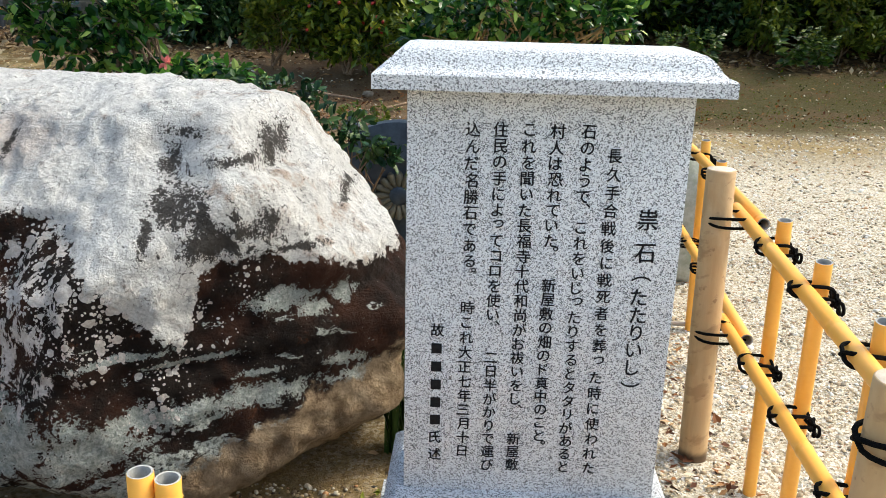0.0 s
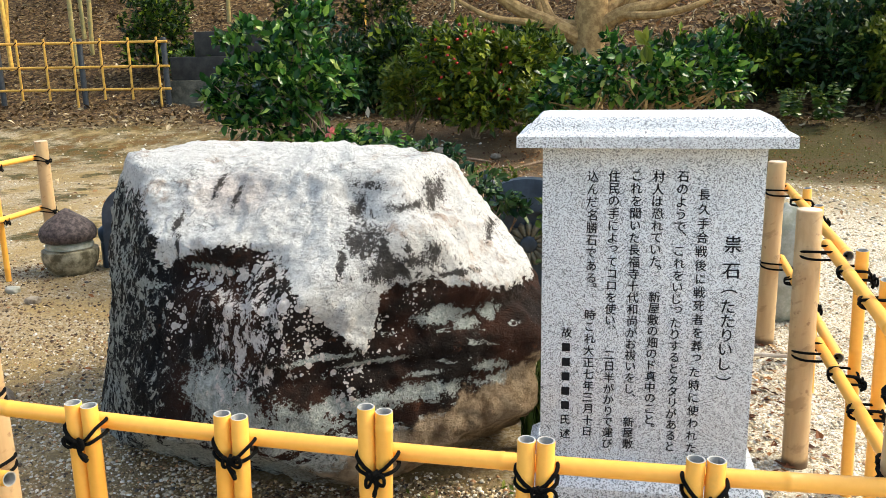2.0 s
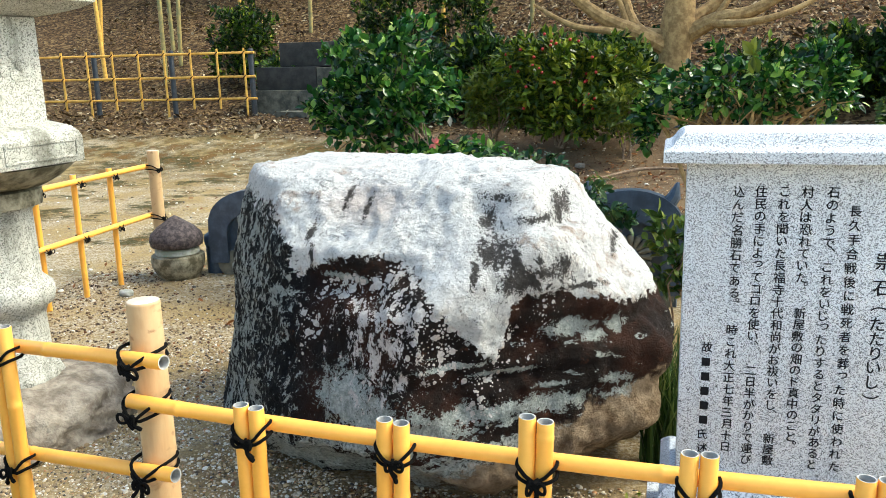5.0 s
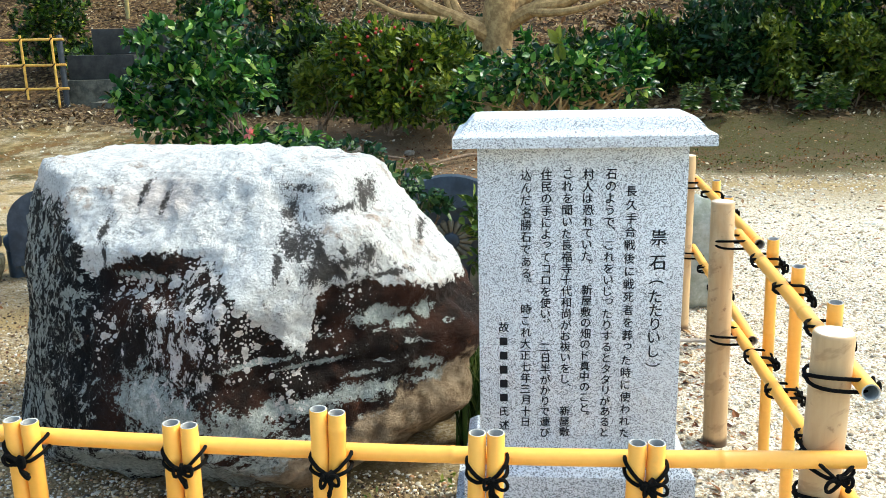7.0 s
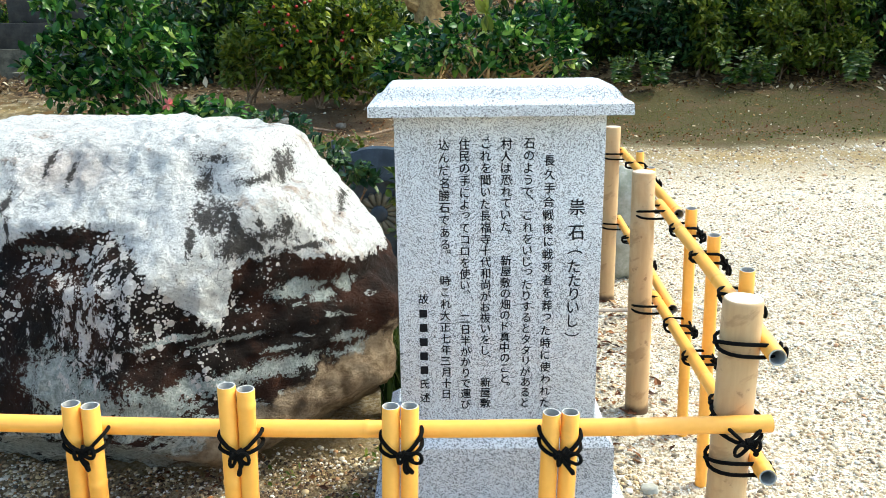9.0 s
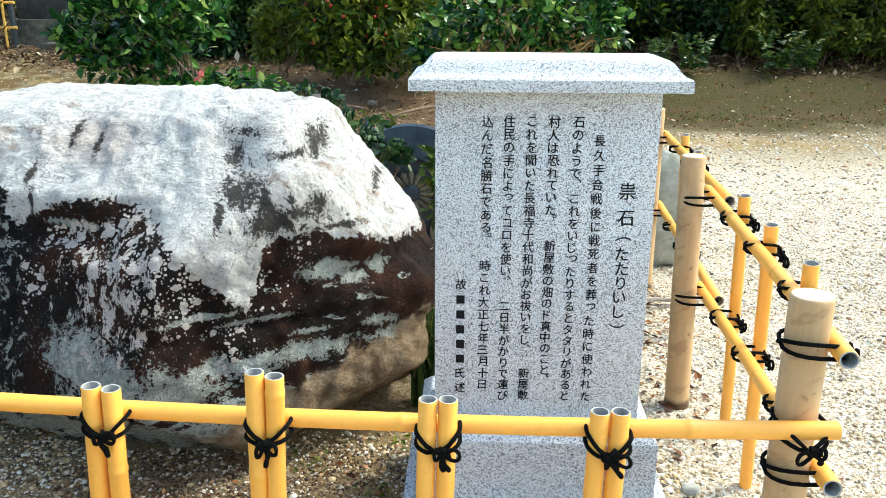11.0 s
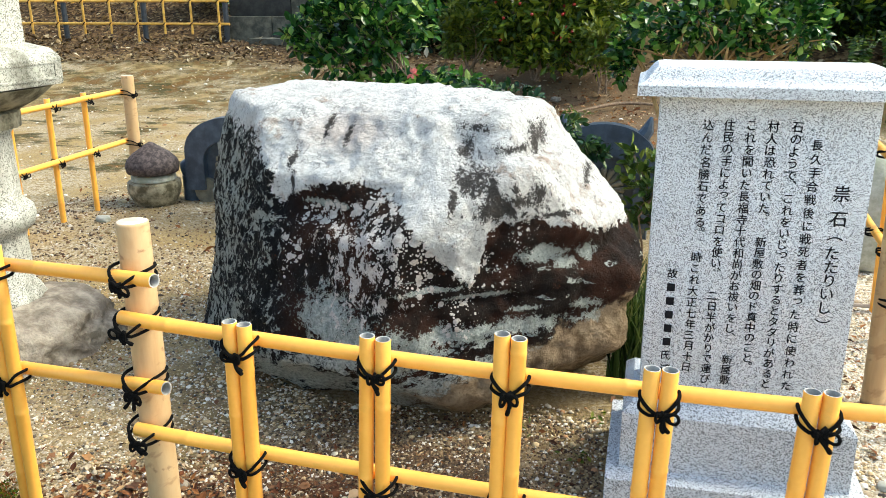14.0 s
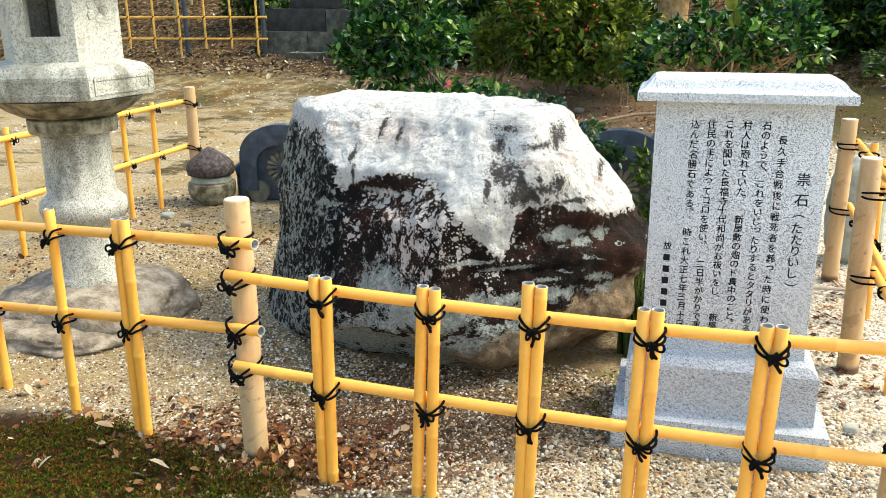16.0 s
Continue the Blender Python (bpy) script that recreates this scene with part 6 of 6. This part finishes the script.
def scatter(name, n, x0, x1, y0, y1, size, mat, label, category, seed, weight=None, shape=PEBBLE_SHAPE, flat=0.6, upright=None, lift=0.25):
    rng = np.random.default_rng(seed)
    x, y = rng.uniform(x0, x1, n), rng.uniform(y0, y1, n)
    ok = keep_clear(x, y)
    if "gravel" in name:   # needles bury the gravel round the corner post
        ok &= rng.random(n) > 0.9 * np.exp(-(((x + 1.12) / 0.48) ** 2 + ((y - 1.50) / 0.24) ** 2))
    if weight is not None:
        ok &= rng.random(n) < weight(x, y)
    x, y = x[ok], y[ok]
    m = len(x)
    s = size * rng.lognormal(0, 0.38, m)
    s = np.clip(s, size * 0.4, size * 2.6)
    sz = np.stack([s, s * rng.uniform(0.6, 1.0, m), s * rng.uniform(flat * 0.7, flat, m)], -1) if shape is PEBBLE_SHAPE or shape is GRIT_SHAPE else np.repeat(s[:, None], 3, 1)
    turn = turns(rng, m, upright if upright is not None else 0.35)
    z = ground_z(x, y) + lift * sz[:, 2]
    return thing(name, strewn(name, shape, np.stack([x, y, z], -1), turn, sz, mat, shape is PEBBLE_SHAPE), label, category, kind="stuff")


def patchy(seed, lo, hi, scale):
    def w(x, y):
        v = 0.5 + 0.25 * np.sin(scale * x + seed) * np.cos(scale * 1.3 * y + 2 * seed) + 0.25 * np.sin(scale * 0.6 * (x + y) + 3 * seed) * np.cos(scale * 0.5 * (x - y))
        return lo + (hi - lo) * np.clip(v, 0, 1)
    return w


scatter("gravel", 36000, 0.80, 4.2, 0.9, 6.5, 0.0074, PEBBLE_PALE, "pale mixed river gravel on the path", "gravel", 101, patchy(1, 0.5, 1.0, 1.1))
scatter("gravel", 9000, 1.2, 7.0, 6.5, 9.6, 0.013, PEBBLE_PALE, "pale gravel further along the path", "gravel", 102, patchy(2, 0.1, 1.0, 0.8))
scatter("gravel", 11000, -1.4, 0.95, 0.9, 2.5, 0.0062, PEBBLE, "damp mixed gravel between fence and boulder", "gravel", 103, lambda x, y: np.where(((x + 0.60) / 0.62) ** 2 + ((y - 1.85) / 0.36) ** 2 < 1 + 0.5 * np.sin(9 * x) * np.sin(11 * y), 0.10, 0.8))
scatter("gravel", 1500, -0.9, 0.95, 0.9, 1.75, 0.0088, PEBBLE, "larger mixed pebbles in the gravel along the fence", "gravel", 125, lambda x, y: smooth(-0.9, -0.4, x) * 0.9)
scatter("gravel", 15000, -1.3, 0.95, 0.9, 2.4, 0.0062, PEBBLE, "scattered pale pebbles before the tablet", "gravel", 108, lambda x, y: np.where(((x + 0.55) / 0.78) ** 2 + ((y - 1.95) / 0.42) ** 2 < 1, 0.12, smooth(-1.2, -0.3, x) * 0.8 + 0.2))
scatter("gravel", 12000, -3.6, -1.2, 1.45, 5.0, 0.0055, PEBBLE_DARK, "fine grey gravel between lantern and boulder", "gravel", 104, lambda x, y: smooth(-3.6, -2.2, x) * smooth(5.0, 3.6, y))
scatter("gravel", 12000, -3.4, -1.2, 1.45, 4.5, 0.006, PEBBLE, "pale gravel between lantern and boulder", "gravel", 109, lambda x, y: smooth(-3.4, -2.0, x) * smooth(4.6, 3.2, y))
scatter("gravel", 5000, -9.0, 1.0, 4.5, 14.5, 0.013, PEBBLE, "stray pebbles on the sandy path", "gravel", 105, patchy(4, 0.0, 0.8, 0.7))


def moss_cushions(n, seed):
    """Small domes of moss blades, set close together."""
    rng = np.random.default_rng(seed)
    x, y = rng.uniform(-3.0, -1.05, n), rng.uniform(0.75, 1.48, n)
    keep = rng.random(n) < smooth(-1.08, -1.32, x + 0.12 * np.sin(9 * y)) * smooth(1.45, 1.30, y + 0.07 * np.sin(7 * x)) * (0.55 + 0.45 * np.sin(11 * x + 3) * np.sin(13 * y))
    x, y = x[keep], y[keep]
    k, r = 50, rng.uniform(0.014, 0.034, len(x))
    d = rng.normal(size=(len(x), k, 3))
    d[..., 2] = np.abs(d[..., 2]) * 0.9
    d /= np.linalg.norm(d, axis=2)[..., None]
    at = (np.stack([x, y, ground_z(x, y) - 0.004], -1)[:, None] + d * r[:, None, None] * (1, 1, 0.75)).reshape(-1, 3)
    m = len(at)
    yv = d.reshape(-1, 3) + rng.normal(size=(m, 3)) * 0.45
    yv /= np.linalg.norm(yv, axis=1)[:, None]
    xv = np.cross(yv, rng.normal(size=(m, 3)))
    xv /= np.linalg.norm(xv, axis=1)[:, None]
    return thing("moss_tuft", strewn("moss_tuft", LEAF_SMALL, at, np.stack([xv, yv, np.cross(xv, yv)], -1), rng.uniform(0.009, 0.017, (m, 1)), MOSS), "cushions of dark green and rusty moss by the fence", "moss", kind="stuff")


moss_cushions(3600, 106)
scatter("fallen_leaves", 5200, -2.4, -0.7, 1.0, 1.85, 0.023, LITTER_RED, "reddish brown fallen leaves on moss", "leaf litter", 107, lambda x, y: smooth(-0.7, -1.0, x) * (0.05 + 0.95 * np.exp(-((y - 1.40) / 0.19) ** 2)) * (0.2 + 0.8 * smooth(-2.2, -1.5, x)), LEAF_SHAPE, upright=0.45)
scatter("fallen_leaves", 420, -1.6, 1.1, 1.2, 3.4, 0.026, LITTER, "dry leaves scattered round the monument", "leaf litter", 110, patchy(6, 0.0, 0.8, 2.0), LEAF_SHAPE, upright=0.4)
scatter("fallen_leaves", 2400, -1.75, -0.75, 1.12, 1.60, 0.027, LITTER_RED, "curled rust-brown leaves heaped round the corner post", "leaf litter", 130, lambda x, y: np.exp(-(((x + 1.18) / 0.38) ** 2 + ((y - 1.36) / 0.15) ** 2)), LEAF_SHAPE, upright=0.7)
scatter("fallen_leaves", 5200, -3.6, 1.6, 7.2, 12.4, 0.050, LITTER_RED, "brown leaf litter under the far shrubs", "leaf litter", 131, patchy(13, 0.1, 0.9, 1.1), LEAF_SMALL, upright=0.5)
scatter("fallen_leaves", 420, 0.86, 1.2, 2.4, 4.6, 0.030, LITTER_RED, "reddish needles and leaves beside the fence", "leaf litter", 111, None, LEAF_SMALL, upright=0.3)
scatter("fallen_leaves", 1500, -4.6, -1.6, 2.4, 5.6, 0.030, LITTER_RED, "fallen leaves near the lantern", "leaf litter", 112, patchy(7, 0.0, 0.7, 1.6), LEAF_SHAPE, upright=0.4)
scatter("fallen_leaves", 2600, -6, 8.5, 7.5, 12.6, 0.055, LITTER, "dry leaves along the mossy verge", "leaf litter", 113, patchy(8, 0.0, 0.6, 0.9), LEAF_SMALL, upright=0.4)
# the brighter litter colour stands in for sun on this stretch of bank
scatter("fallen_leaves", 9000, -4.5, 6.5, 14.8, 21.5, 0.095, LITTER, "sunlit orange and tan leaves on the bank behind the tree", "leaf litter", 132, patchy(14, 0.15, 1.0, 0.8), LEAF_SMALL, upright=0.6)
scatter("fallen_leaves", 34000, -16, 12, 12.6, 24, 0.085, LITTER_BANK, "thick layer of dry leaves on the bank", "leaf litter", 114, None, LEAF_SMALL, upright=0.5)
for i, (x, y, s) in enumerate(((-0.30, 1.42, 0.02), (-1.42, 1.62, 0.022), (0.95, 2.15, 0.03), (-3.45, 4.35, 0.05), (-3.75, 4.55, 0.05), (-2.0, 11.4, 0.10), (-2.4, 11.6, 0.08), (-1.2, 11.3, 0.07))):
    z = float(ground_z(x, y))
    field_stone("loose_stone", (x, y, z + 0.3 * s), (s, s * 0.8, s * 0.55), GREY_STONE if i % 2 else MOSSY_POST, "loose pale stone lying on the ground", "stone", 10 + i, 0.18, 3)
for i, pts in enumerate(([(-2.6, 10.6), (-1.9, 10.9), (-1.2, 10.8)], [(-0.9, 10.2), (-0.3, 10.9), (0.3, 11.0)])):
    p = [(x, y, float(ground_z(x, y)) + 0.06 + 0.03 * (k == 1)) for k, (x, y) in enumerate(pts)]
    thing("dead_branch", limb(Geo(), p, [0.012, 0.024, 0.014]).mesh("dead_branch", STEM), "fallen bare branch on the verge", "branch")
scatter("fallen_leaves", 3200, -9.5, 6.5, 5.2, 14.8, 0.022, mat_leaf("bleached_leaf_flecks", [(0.0, (0.45, 0.38, 0.28)), (1.0, (0.75, 0.70, 0.60))], 0.8, 0.1), "small pale leaf flecks strewn over the path", "leaf litter", 115, None, LEAF_SMALL, upright=0.5)
scatter("fallen_leaves", 4200, 0.8, 9.0, 9.2, 13.4, 0.032, LITTER_RED, "brown leaves on the shady mossy verge", "leaf litter", 116, patchy(9, 0.0, 0.7, 1.2), LEAF_SMALL, upright=0.5)
scatter("moss_tuft", 26000, 0.5, 9.5, 9.4, 13.6, 0.024, MOSS, "low moss and grass on the verge", "moss", 117, lambda x, y: smooth(9.6, 11.0, y) * patchy(10, 0.1, 1.0, 0.9)(x, y), LEAF_SMALL, upright=1.0)
scatter("fallen_leaves", 230, -3.0, -0.8, 1.0, 1.7, 0.036, LITTER, "pale dry leaves on moss by the corner post", "leaf litter", 118, lambda x, y: smooth(-0.7, -1.0, x), LEAF_SHAPE, upright=0.5)
scatter("fine_gravel", 36000, -3.5, -1.15, 1.42, 4.2, 0.0048, PEBBLE, "fine sandy gravel round the lantern", "gravel", 119, lambda x, y: smooth(-3.5, -2.6, x) * smooth(4.2, 3.2, y) * (0.4 + 0.6 * smooth(-2.6, -1.6, x)), GRIT_SHAPE, 0.7)
scatter("fine_gravel", 26000, -1.2, 0.95, 0.9, 1.9, 0.0048, PEBBLE, "fine pale gravel along the fence", "gravel", 120, lambda x, y: np.where(((x + 0.55) / 0.78) ** 2 + ((y - 1.95) / 0.42) ** 2 < 1, 0.1, 0.4 + 0.6 * smooth(-0.9, 0.2, x)), GRIT_SHAPE, 0.7)
scatter("fine_gravel", 30000, 0.82, 3.4, 1.0, 5.0, 0.0052, PEBBLE_PALE, "fine pale gravel on the path", "gravel", 121, None, GRIT_SHAPE, 0.7)
scatter("fallen_leaves", 1500, -1.15, 0.2, 1.4, 2.3, 0.016, LITTER_RED, "small brown leaves on damp soil before the boulder", "leaf litter", 122, patchy(11, 0.1, 1.0, 3.0), LEAF_SMALL, upright=0.5)
# lighter leaf colour here paints the sunlit patches of the dark hedge
for i, (x, y, w) in enumerate(((5.6, 13.5, 0.5), (6.4, 13.6, 0.4), (4.4, 13.7, 0.35), (8.0, 13.6, 0.45))):
    z = float(ground_z(x, y))
    shrub("young_shrub", (x, y, z), [((x, y, z + 0.95 + 0.25 * (i % 2)), (w, 0.4, 0.36), 130), ((x + 0.2, y - 0.1, z + 0.5), (w * 1.1, 0.4, 0.35), 90)], "sunlit pale leaves", 0.13, LEAF_LIGHT, "sunlit yellow-green shrub before the dark bank", 360 + i, 4, 0.012, LEAF_SMALL)
scatter("soil_crumbs", 30000, -1.25, 0.2, 1.45, 2.7, 0.0052, CRUMB, "dark brown crumbs of damp soil round the boulder", "soil", 126, lambda x, y: np.exp(-(((x + 0.55) / 0.75) ** 2 + ((y - 1.95) / 0.40) ** 2) ** 2), GRIT_SHAPE, 0.7)
scatter("soil_crumbs", 16000, -4.4, -1.5, 2.9, 5.4, 0.008, CRUMB, "brown soil crumbs and needles behind the lantern", "soil", 127, lambda x, y: 0.75 * patchy(12, 0.0, 1.0, 2.2)(x, y), GRIT_SHAPE, 0.6)
scatter("fallen_leaves", 1400, -1.7, -0.55, 1.25, 1.9, 0.018, LITTER_RED, "red-brown needles round the corner post", "leaf litter", 128, lambda x, y: smooth(-0.55, -0.85, x), LEAF_SMALL, upright=0.5)
scatter("soil_crumbs", 14000, -1.9, -0.7, 1.25, 1.75, 0.0058, CRUMB, "dark reddish needle soil by the corner post", "soil", 129, lambda x, y: np.exp(-(((x + 1.2) / 0.5) ** 2 + ((y - 1.48) / 0.19) ** 2) ** 2), GRIT_SHAPE, 0.7)
